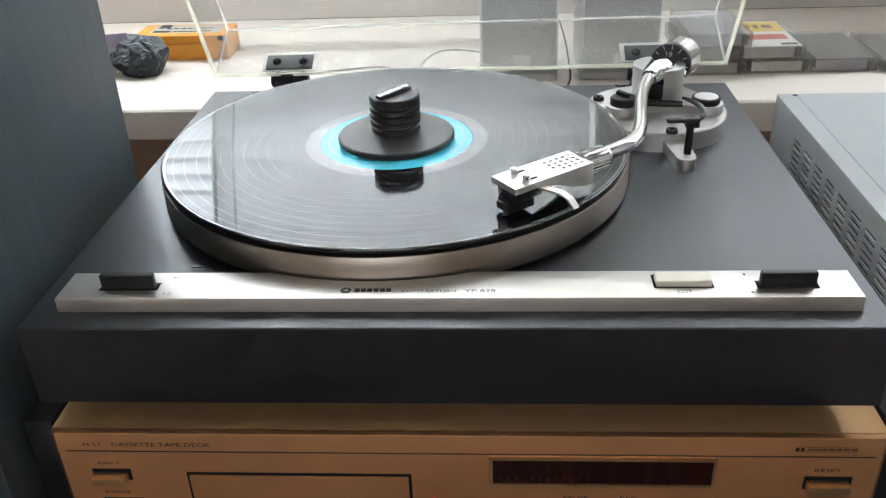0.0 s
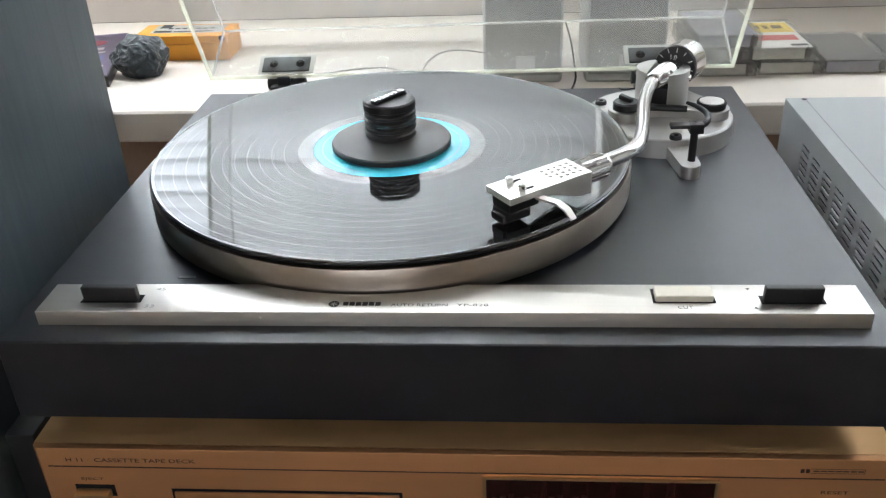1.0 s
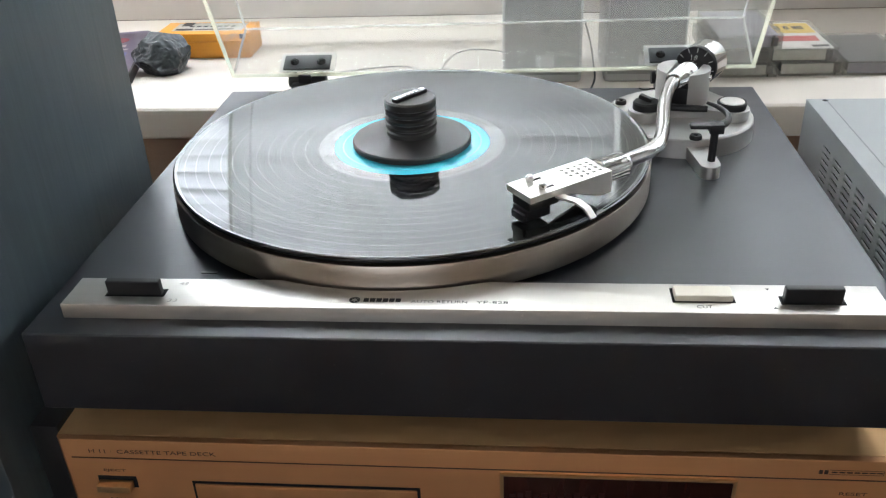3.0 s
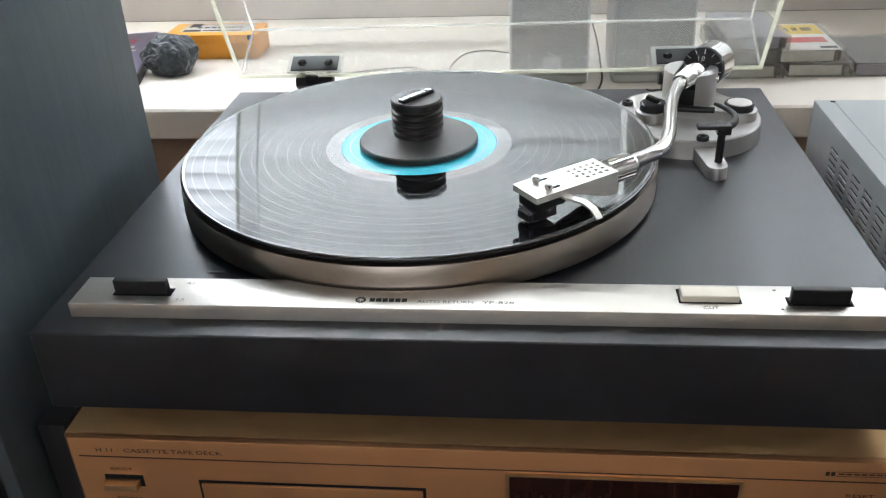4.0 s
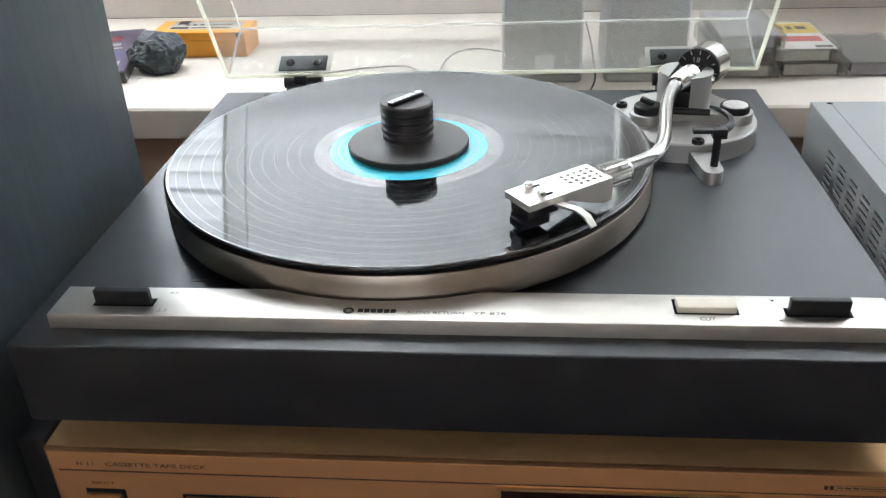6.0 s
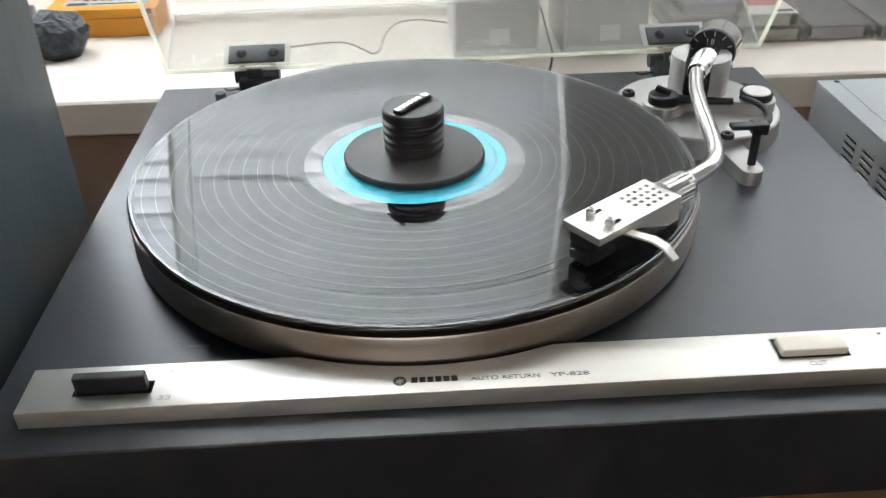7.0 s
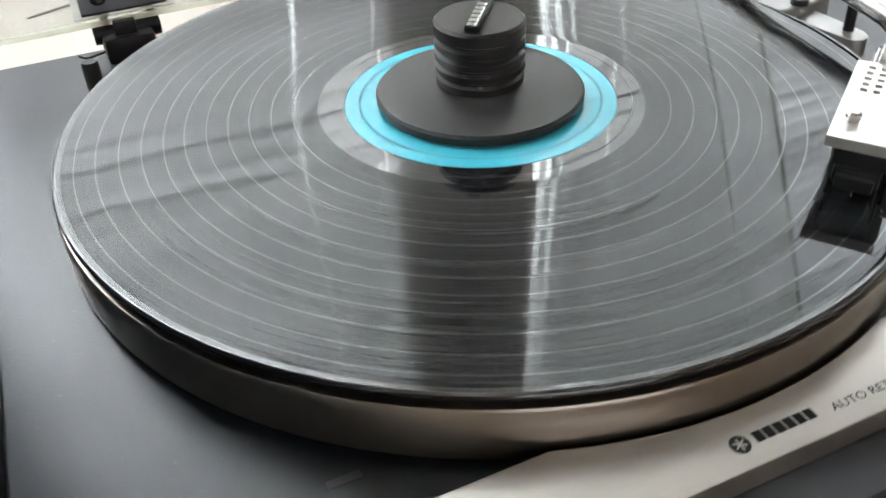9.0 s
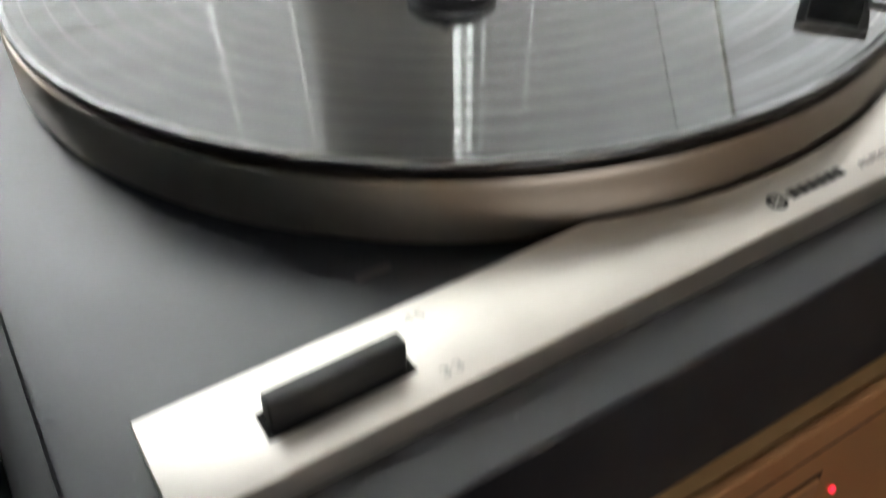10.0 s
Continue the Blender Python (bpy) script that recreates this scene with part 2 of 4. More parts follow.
def vinyl_mat():
    """Pressed vinyl: glossy, a little more spread out across the grooves than along them."""
    m = bpy.data.materials.new("black_vinyl")
    m.use_nodes = True
    n, link = m.node_tree.nodes, m.node_tree.links.new
    b = n["Principled BSDF"]
    b.inputs["Base Color"].default_value = (0.010, 0.010, 0.011, 1)
    b.inputs["IOR"].default_value = 1.44
    b.inputs["Anisotropic"].default_value = 0.82
    b.inputs["Anisotropic Rotation"].default_value = 0.25
    tg = n.new("ShaderNodeTangent")
    tg.direction_type, tg.axis = "RADIAL", "Z"
    link(tg.outputs[0], b.inputs["Tangent"])
    co = n.new("ShaderNodeTexCoord")
    sep = n.new("ShaderNodeSeparateXYZ")
    link(co.outputs["Object"], sep.inputs[0])
    flat = n.new("ShaderNodeCombineXYZ")
    link(sep.outputs[0], flat.inputs[0])
    link(sep.outputs[1], flat.inputs[1])
    ln = n.new("ShaderNodeVectorMath")
    ln.operation = "LENGTH"
    link(flat.outputs[0], ln.inputs[0])
    nz = n.new("ShaderNodeTexNoise")
    nz.noise_dimensions = "1D"
    nz.inputs["Scale"].default_value = 420
    nz.inputs["Detail"].default_value = 2
    nz.inputs["Roughness"].default_value = 0.6
    link(ln.outputs["Value"], nz.inputs["W"])
    band = n.new("ShaderNodeTexNoise")
    band.noise_dimensions = "1D"
    band.inputs["Scale"].default_value = 160
    band.inputs["Detail"].default_value = 3
    link(ln.outputs["Value"], band.inputs["W"])
    mr = n.new("ShaderNodeMapRange")
    mr.inputs["From Min"].default_value, mr.inputs["From Max"].default_value = 0.3, 0.7
    mr.inputs["To Min"].default_value, mr.inputs["To Max"].default_value = 0.036, 0.058
    link(band.outputs["Fac"], mr.inputs["Value"])
    link(mr.outputs[0], b.inputs["Roughness"])
    groove_glint = n.new("ShaderNodeMapRange")  # fine paler rings put into the colour for the bright streaks along the grooves
    groove_glint.inputs["From Min"].default_value, groove_glint.inputs["From Max"].default_value = 0.45, 0.80
    groove_glint.inputs["To Min"].default_value, groove_glint.inputs["To Max"].default_value = 0.010, 0.030
    link(nz.outputs["Fac"], groove_glint.inputs["Value"])
    grey = n.new("ShaderNodeCombineColor")
    for k in range(3):
        link(groove_glint.outputs[0], grey.inputs[k])
    link(grey.outputs[0], b.inputs["Base Color"])
    return m


VINYL = vinyl_mat()
GAP = mat("smooth_track_gap", (0.022, 0.022, 0.023), 0.06, vary=0.3, scale=400, ior=1.86)
DEADWAX = mat("smooth_vinyl", (0.010, 0.010, 0.011), 0.025, vary=0.05, scale=80, ior=2.0)


def grille_mat(name, hole, bar, pitch, plane):
    """A perforated metal sheet: round holes in a staggered grid."""
    m = bpy.data.materials.new(name)
    m.use_nodes = True
    n, link = m.node_tree.nodes, m.node_tree.links.new
    b = n["Principled BSDF"]
    b.inputs["Roughness"].default_value = 0.45
    b.inputs["Metallic"].default_value = 0.5
    co = n.new("ShaderNodeTexCoord")
    sp = n.new("ShaderNodeSeparateXYZ")
    link(co.outputs["Object"], sp.inputs[0])
    cb = n.new("ShaderNodeCombineXYZ")
    link(sp.outputs[0], cb.inputs[0])
    link(sp.outputs[2 if plane == "xz" else 1], cb.inputs[1])
    mp = n.new("ShaderNodeMapping")
    mp.inputs["Rotation"].default_value = (0, 0, radians(45))
    mp.inputs["Scale"].default_value = (1 / pitch,) * 3
    link(cb.outputs[0], mp.inputs["Vector"])
    vo = n.new("ShaderNodeTexVoronoi")
    vo.voronoi_dimensions = "2D"
    vo.inputs["Randomness"].default_value = 0.0
    vo.inputs["Scale"].default_value = 1.0
    link(mp.outputs[0], vo.inputs["Vector"])
    th = n.new("ShaderNodeMapRange")
    th.inputs["From Min"].default_value, th.inputs["From Max"].default_value = 0.30, 0.36
    link(vo.outputs["Distance"], th.inputs["Value"])
    mx = n.new("ShaderNodeMix")
    mx.data_type = "RGBA"
    mx.inputs[6].default_value, mx.inputs[7].default_value = (*hole, 1), (*bar, 1)
    link(th.outputs[0], mx.inputs["Factor"])
    link(mx.outputs[2], b.inputs["Base Color"])
    return m


GRILLE = grille_mat("perforated_grey_metal", (0.18, 0.18, 0.18), (0.40, 0.40, 0.39), 0.0018, "xz")


# ---- mesh helpers ----
def thing(name, at, label, category, group="", kind=""):
    ob = new(name)
    ob.empty_display_size = 0.02
    ob.location = at
    return tagged(ob, label, category, group, kind)


def part(name, bm, material, parent=None, label="", angle=35):
    me = bpy.data.meshes.new(name)
    bmesh.ops.recalc_face_normals(bm, faces=bm.faces[:])
    bm.to_mesh(me)
    bm.free()
    me.materials.append(material)
    for p in me.polygons:
        p.use_smooth = True
    me.set_sharp_from_angle(angle=radians(angle))
    ob = new(name, me)
    if parent is not None:
        ob.parent = parent
        top = parent
        shift = Vector((0, 0, 0))
        while top is not None:
            if top.type == "EMPTY":
                shift += Vector(top.location)
            top = top.parent
        ob.matrix_parent_inverse = Matrix.Translation(-shift) if parent.type == "EMPTY" else Matrix.Identity(4)
    if label:
        ob["label"] = label
    return ob


def structure(name, bm, material, label, category):
    return tagged(part(name, bm, material), label, category, kind="structure")


def box(x0, x1, y0, y1, z0, z1, bevel=0.0, seg=2, bm=None, m=None):
    own = bmesh.new()
    bmesh.ops.create_cube(own, size=1)
    for v in own.verts:
        v.co = Vector(((x0 + x1) / 2 + v.co.x * (x1 - x0), (y0 + y1) / 2 + v.co.y * (y1 - y0), (z0 + z1) / 2 + v.co.z * (z1 - z0)))
    if bevel:
        bmesh.ops.bevel(own, geom=own.edges[:], offset=bevel, segments=seg, profile=0.6, affect="EDGES")
    if m is not None:
        own.transform(m)
    return own if bm is None else merge(bm, own)


def merge(bm, other):
    me = bpy.data.meshes.new("tmp")
    other.to_mesh(me)
    other.free()
    bm.from_mesh(me)
    bpy.data.meshes.remove(me)
    return bm


def lathe(profile, n=64, cx=0.0, cy=0.0, m=None):
    """A turned body from (radius, height) pairs, from the axis outwards and round."""
    bm = bmesh.new()
    rings = []
    for r, z in profile:
        if r < 1e-7:
            rings.append([bm.verts.new((cx, cy, z))])
        else:
            rings.append([bm.verts.new((cx + r * math.cos(2 * math.pi * k / n), cy + r * math.sin(2 * math.pi * k / n), z)) for k in range(n)])
    for a, b in zip(rings, rings[1:]):
        if len(a) == 1 and len(b) == 1:
            continue
        for k in range(n):
            j = (k + 1) % n
            if len(a) == 1:
                bm.faces.new((a[0], b[k], b[j]))
            elif len(b) == 1:
                bm.faces.new((a[k], b[0], a[j]))
            else:
                bm.faces.new((a[k], b[k], b[j], a[j]))
    if m is not None:
        bm.transform(m)
    return bm


def prism(outline, z0, z1, bevel=0.0, m=None):
    bm = bmesh.new()
    low = [bm.verts.new((x, y, z0)) for x, y in outline]
    high = [bm.verts.new((x, y, z1)) for x, y in outline]
    bm.faces.new(low[::-1])
    top = bm.faces.new(high)
    k = len(outline)
    for i in range(k):
        bm.faces.new((low[i], low[(i + 1) % k], high[(i + 1) % k], high[i]))
    if bevel:
        bmesh.ops.bevel(bm, geom=list(top.edges), offset=bevel, segments=2, profile=0.6, affect="EDGES")
    if m is not None:
        bm.transform(m)
    return bm


def tube(points, r, n=16, caps=True, bm=None):
    """A round bar along a smooth line through the points; r is one radius or one a point."""
    pts = [Vector(p) for p in points]
    radii = r if isinstance(r, (list, tuple)) else [r] * len(pts)
    fine, fr = [], []
    steps = 6 if len(pts) > 2 else 1
    for i in range(len(pts) - 1):
        p0, p1, p2, p3 = pts[max(i - 1, 0)], pts[i], pts[i + 1], pts[min(i + 2, len(pts) - 1)]
        for s in range(steps):
            t = s / steps
            fine.append(0.5 * (2 * p1 + (p2 - p0) * t + (2 * p0 - 5 * p1 + 4 * p2 - p3) * t * t + (3 * p1 - p0 - 3 * p2 + p3) * t ** 3))
            fr.append(radii[i] * (1 - t) + radii[i + 1] * t)
    fine.append(pts[-1])
    fr.append(radii[-1])
    own = bmesh.new()
    rings = []
    side = None
    for i, p in enumerate(fine):
        d = (fine[min(i + 1, len(fine) - 1)] - fine[max(i - 1, 0)]).normalized()
        if side is None:
            side = d.orthogonal().normalized()
        side = (side - d * side.dot(d)).normalized()
        up = d.cross(side)
        rings.append([own.verts.new(p + fr[i] * (math.cos(2 * math.pi * k / n) * side + math.sin(2 * math.pi * k / n) * up)) for k in range(n)])
    for a, b in zip(rings, rings[1:]):
        for k in range(n):
            own.faces.new((a[k], a[(k + 1) % n], b[(k + 1) % n], b[k]))
    if caps:
        own.faces.new(rings[0][::-1])
        own.faces.new(rings[-1])
    return own if bm is None else merge(bm, own)


def ribbon(points, across, widths, t):
    """A flat strip of thickness t along the points, widths wide across."""
    bm = bmesh.new()
    w = Vector(across).normalized()
    rings = []
    for i, p in enumerate(points):
        d = (points[min(i + 1, len(points) - 1)] - points[max(i - 1, 0)]).normalized()
        n = w.cross(d).normalized()
        a = (w - d * w.dot(d)).normalized() * widths[i] / 2
        rings.append([bm.verts.new(p + u) for u in (a + n * t / 2, -a + n * t / 2, -a - n * t / 2, a - n * t / 2)])
    for a, b in zip(rings, rings[1:]):
        for k in range(4):
            bm.faces.new((a[k], a[(k + 1) % 4], b[(k + 1) % 4], b[k]))
    bm.faces.new(rings[0][::-1])
    bm.faces.new(rings[-1])
    bmesh.ops.subdivide_edges(bm, edges=[e for e in bm.edges if abs((e.verts[0].co - e.verts[1].co).normalized().dot(w)) < 0.6 and e.calc_length() > t * 2], cuts=3, smooth=1.0)
    return bm


def along(a, b):
    """The pose that puts a body turned about z with its foot at a and its axis towards b."""
    a, b = Vector(a), Vector(b)
    return Matrix.Translation(a) @ (b - a).to_track_quat("Z", "Y").to_matrix().to_4x4()


def sheet(us, vs, holes, t, m):
    """A sheet of thickness t over the grid lines us and vs, with real openings at the cells in holes."""
    bm = bmesh.new()
    grid = {}

    def vert(i, j, k):
        if (i, j, k) not in grid:
            grid[i, j, k] = bm.verts.new((us[i], vs[j], -t * k))
        return grid[i, j, k]

    solid = {(i, j) for i in range(len(us) - 1) for j in range(len(vs) - 1)} - set(holes)
    for i, j in solid:
        for k in (0, 1):
            bm.faces.new((vert(i, j, k), vert(i + 1, j, k), vert(i + 1, j + 1, k), vert(i, j + 1, k)))
        for di, dj, a, b in ((-1, 0, (i, j), (i, j + 1)), (1, 0, (i + 1, j), (i + 1, j + 1)), (0, -1, (i, j), (i + 1, j)), (0, 1, (i, j + 1), (i + 1, j + 1))):
            if (i + di, j + dj) not in solid:
                bm.faces.new((vert(*a, 0), vert(*b, 0), vert(*b, 1), vert(*a, 1)))
    bm.transform(m)
    return bm


def words(text, width, height, m, material, parent):
    """Lettering in the built-in font, width by cap height, in the local xy plane of m, left end at the origin."""
    cu = bpy.data.curves.new("lettering", "FONT")
    cu.body, cu.size, cu.extrude, cu.resolution_u = text, 1.0, 0.01, 3
    tmp = bpy.data.objects.new("lettering", cu)
    scene.collection.objects.link(tmp)
    bpy.context.view_layer.update()
    me = bpy.data.meshes.new_from_object(tmp.evaluated_get(bpy.context.evaluated_depsgraph_get()))
    bpy.data.objects.remove(tmp)
    bm = bmesh.new()
    bm.from_mesh(me)
    bpy.data.meshes.remove(me)
    xs, ys = [v.co.x for v in bm.verts], [v.co.y for v in bm.verts]
    sx, sy = width / (max(xs) - min(xs)), height / (max(ys) - min(ys))
    bm.transform(m @ Matrix.Diagonal((sx, sy, 0.003, 1)) @ Matrix.Translation((-min(xs), -min(ys), 0)))
    return part("lettering", bm, material, parent)


def bars(rects, m, material, parent, name="print_bar", h=0.0001):
    """Unreadable writing as plain bars: rects of x0, x1, y0, y1 in the plane of m."""
    bm = bmesh.new()
    for x0, x1, y0, y1 in rects:
        box(x0, x1, y0, y1, 0, h, bm=bm)
    bm.transform(m)
    return part(name, bm, material, parent)


def arc(cx, cy, r, a0, a1, n=12):
    return [(cx + r * math.cos(radians(a0 + (a1 - a0) * k / n)), cy + r * math.sin(radians(a0 + (a1 - a0) * k / n))) for k in range(n + 1)]


FRONT = Matrix.Rotation(radians(90), 4, "X")  # local xy plane stands up, facing -y

# ---- the room ----
Z_FLOOR, Z_CEIL, Z_SILL, Z_TABLE = -0.95, 1.65, -0.0767, -0.196
structure("floor", box(-2.1, 2.3, -2.6, 0.9, Z_FLOOR - 0.1, Z_FLOOR), FLOOR, "dark brown oak floor of the room", "floor")
structure("ceiling", box(-2.1, 2.3, -2.6, 0.9, Z_CEIL, Z_CEIL + 0.1), CEIL, "white painted ceiling of the room", "ceiling")
structure("wall_west", box(-2.1, -2.0, -2.6, 0.9, Z_FLOOR, Z_CEIL), PAINT, "cream painted side wall", "wall")
structure("wall_east", box(2.2, 2.3, -2.6, 0.9, Z_FLOOR, Z_CEIL), PAINT, "cream painted side wall beyond the amplifier", "wall")
# The gap left in this wall is added for the unseen fill lamp.
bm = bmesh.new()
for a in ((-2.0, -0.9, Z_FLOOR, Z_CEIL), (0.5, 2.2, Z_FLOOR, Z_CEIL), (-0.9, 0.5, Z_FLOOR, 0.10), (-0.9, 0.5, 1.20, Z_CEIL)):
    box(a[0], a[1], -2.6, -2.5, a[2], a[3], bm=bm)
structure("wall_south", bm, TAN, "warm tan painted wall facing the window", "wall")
bm = box(-2.0, 2.2, 0.375, 0.78, Z_FLOOR, Z_SILL - 0.036)
structure("wall_north", bm, BROWN, "brown papered wall below the windowsill", "wall")
bm = bmesh.new()
box(-2.0, -1.2, 0.375, 0.78, Z_SILL - 0.036, Z_CEIL, bm=bm)
box(1.6, 2.2, 0.375, 0.78, Z_SILL - 0.036, Z_CEIL, bm=bm)
box(-1.2, 1.6, 0.375, 0.78, 1.42, Z_CEIL, bm=bm)
structure("wall_north_upper", bm, PAINT, "cream wall round the window recess", "wall")
structure("wall_under_pier", box(WIN_A[1], WIN_B[0], 0.7155, 0.78, Z_SILL, 0.10), PVC, "white board below the pier", "wall")
structure("window_pier", box(WIN_A[1], WIN_B[0], 0.645, 0.78, 0.10, 1.42, 0.004), CEIL, "shaded pier between the two windows", "wall")
bm = box(-1.2, 1.6, 0.3434, 0.72, Z_SILL - 0.036, Z_SILL, 0.006, 3)
structure("windowsill", bm, SILL, "deep white laminate windowsill with a rounded edge", "windowsill")


def window(name, x0, x1, left, right, deep=False):
    w = thing(name, ((x0 + x1) / 2, 0.74, Z_SILL), "white plastic window with clear panes behind a blind", "window", kind="structure")
    bm = bmesh.new()
    box(x0, x1, 0.715, 0.775, Z_SILL, WIN_Z0 + 0.05, 0.003, bm=bm)
    box(x0, x1, 0.715, 0.775, WIN_Z1 - 0.06, 1.42, 0.003, bm=bm)
    box(x0, x0 + left, 0.717, 0.773, WIN_Z0 + 0.05, WIN_Z1 - 0.06, 0.003, bm=bm)
    box(x1 - right, x1, 0.717, 0.773, WIN_Z0 + 0.05, WIN_Z1 - 0.06, 0.003, bm=bm)
    # Unseen ledge, added only to keep light off the back of the sill.
    if deep:
        box(x0, x1, 0.660, 0.714, WIN_Z0 + 0.010, WIN_Z0 + 0.046, 0.003, bm=bm)
    part("window_frame", bm, PVC, w)
    p = part("pane", box(x0 + left, x1 - right, 0.744, 0.748, WIN_Z0 + 0.05, WIN_Z1 - 0.06), GLASS, w)
    p.visible_shadow = False


window("window_1", -1.2, WIN_A[1], 0.05, 0.002)
window("window_2", WIN_B[0], 1.6, 0.002, 0.05, True)


def blind(x0, x1, cords, label):
    """A venetian blind: head and bottom rail, tilted slats that part at the ladder cords, and the cords."""
    y, z0, z1, pitch = 0.61, 0.0435, 1.38, 0.0255
    b = thing("venetian_blind", ((x0 + x1) / 2, y, z1), label, "blind", "blinds in the window recess")
    part("head_rail", box(x0, x1, y - 0.02, y + 0.02, z1, z1 + 0.03, 0.002), PVC, b)
    # Added strip imitates the window light that shows beside the pier.
    if x0 > 0:
        part("edge_strip", box(x0 - 0.0055, x0 + 0.004, y + 0.0185, y + 0.0190, z0, z1), TAPE, b)
    part("bottom_rail", box(x0, x1, y - 0.012, y + 0.012, z0 - 0.014, z0, 0.003), PVC, b)
    bm = bmesh.new()
    cuts = [x0] + [c for c in sorted(cords) if 0 < c < 0.6] + [x1]
    for a, c in zip(cuts, cuts[1:]):
        a2, c2 = a + (0.0016 if a != x0 else 0), c - (0.0016 if c != x1 else 0)
        prof = [(-0.0148 + 0.0296 * k / 4, 0.0022 * (1 - (k / 2 - 1) ** 2)) for k in range(5)]
        low = [[bm.verts.new((x, u, w + d)) for u, w in prof] for x, d in ((a2, 0), (c2, 0), (a2, 0.0006), (c2, 0.0006))]
        for k in range(4):
            for f in (bm.faces.new((low[0][k], low[1][k], low[1][k + 1], low[0][k + 1])), bm.faces.new((low[2][k], low[2][k + 1], low[3][k + 1], low[3][k]))):
                # The first quarter of the slat carries the put-in shade band.
                f.material_index = 1 if k == 0 else 0
        for k in (0, 4):
            bm.faces.new((low[0][k], low[2][k], low[3][k], low[1][k]))
    bm.transform(Matrix.Rotation(radians(80), 4, "X"))
    first = part("slat", bm, SLAT, b)
    first.data.materials.append(SLAT_SHADE)
    rng = random.Random(5)
    count = int((z1 - z0) / pitch)
    for k in range(count):
        ob = first if k == 0 else first.copy()
        if k:
            scene.collection.objects.link(ob)
        ob.matrix_basis = pose(0, y, z0 + pitch * (k + 0.5), rng.uniform(-1.5, 1.5), rng.uniform(-0.1, 0.1), 0)
    for c in cords:
        # Added strip imitates light coming through the slats' cord holes.
        if 0 < c < 0.6:
            part("ladder_tape", box(c - 0.003, c + 0.003, y + 0.0175, y + 0.0180, z0, z1), TAPE, b)
            part("ladder_cord", tube([(c, y - 0.013, z0), (c, y - 0.013, z1)], 0.0007, 6), PVC, b)
    return b


blind(-1.14, 0.192, [-0.95, -0.55, -0.2, 0.085, 0.175], "white venetian blind, nearly closed, before the wider window")
blind(0.411, 1.54, [0.426, 0.5, 0.95, 1.4], "white venetian blind, nearly closed, beside the pier")

# ---- the furniture below ----
table = thing("table", (0.15, -0.02, Z_FLOOR), "dark walnut table that carries the hi-fi stack", "table")
part("tabletop", box(-0.62, 0.95, -0.27, 0.30, Z_TABLE - 0.035, Z_TABLE, 0.003), WOOD, table)
for lx in (-0.58, 0.91):
    for ly in (-0.23, 0.26):
        part("leg", box(lx - 0.025, lx + 0.025, ly - 0.025, ly + 0.025, Z_FLOOR, Z_TABLE - 0.035, 0.003), WOOD, table)

# ---- loudspeaker ----
spk = thing("loudspeaker", (-0.32, -0.08, Z_TABLE), "tall black ash loudspeaker cabinet beside the record player", "loudspeaker")
part("cabinet", box(-0.44, -0.1986, -0.20, 0.04, Z_TABLE, 0.36, 0.002), ASH, spk)
part("front_baffle", box(-0.432, -0.207, -0.206, -0.20, Z_TABLE + 0.008, 0.352, 0.002), BLACK, spk)

# ---- cassette deck ----
DY, DT, DB = -0.184, -0.0682, -0.190
deck = thing("cassette_deck", (0.04, 0.0, Z_TABLE), "champagne gold cassette deck with black side panels under the record player", "cassette deck")
part("body", box(-0.172, 0.262, DY + 0.030, 0.10, DB, DT - 0.004, 0.001), BLACK, deck)
DX0, DX1 = -0.1775, 0.2665
out = [(DX0, DY + 0.0044), (DX0, DY + 0.003), (DX0 + 0.003, DY), (DX1 - 0.003, DY), (DX1, DY + 0.003), (DX1, DY + 0.0044)]
part("faceplate", prism(out, DB, DT, 0.0008), GOLD, deck, "brushed champagne gold front")
part("top_plate", box(DX0, DX1, DY + 0.0046, 0.10, DT - 0.0038, DT - 0.0002), GOLD_LIT, deck, "gold top cover, coloured paler for the light on it")
part("side_lip", box(DX0, DX0 + 0.004, DY + 0.0046, DY + 0.030, DB, DT - 0.0040), GOLD, deck)
part("side_lip", box(DX1 - 0.004, DX1, DY + 0.0046, DY + 0.030, DB, DT - 0.0040), GOLD, deck)
for sx0, sx1 in ((DX0 - 0.0165, DX0 - 0.0005), (DX1 + 0.0005, DX1 + 0.0165)):
    part("side_panel", box(sx0, sx1, DY + 0.006, 0.10, DB, DT + 0.003, 0.0015), BLACK, deck, "black wooden side cheek")
for fx in (-0.14, 0.23):
    for fy in (-0.14, 0.07):
        part("foot", lathe([(0, Z_TABLE), (0.014, Z_TABLE), (0.015, DB), (0, DB)], 20, fx, fy), RUBBER, deck)
part("groove", box(-0.1705, 0.2605, DY - 0.0004, DY, -0.0809, -0.0804), BROWN_INK, deck)


def on_deck(x, z):
    return Matrix.Translation((x, DY - 0.0002, z)) @ FRONT


words("H 11 \u00b7", 0.0125, 0.0026, on_deck(-0.1598, -0.0772), BROWN_INK, deck)
words("CASSETTE TAPE DECK", 0.0545, 0.0026, on_deck(-0.1442, -0.0772), BROWN_INK, deck)
words("EJECT", 0.0125, 0.0021, on_deck(-0.1545, -0.0906), BROWN_INK, deck)
words("POWER", 0.0150, 0.0021, on_deck(-0.1552, -0.1120), BROWN_INK, deck)
words("RESET", 0.0136, 0.0021, on_deck(0.2312, -0.0910), BROWN_INK, deck)
words("PAUSE", 0.0131, 0.0021, on_deck(0.1008, -0.1122), BROWN_INK, deck)
words("REC", 0.0088, 0.0021, on_deck(0.1314, -0.1122), BROWN_INK, deck)
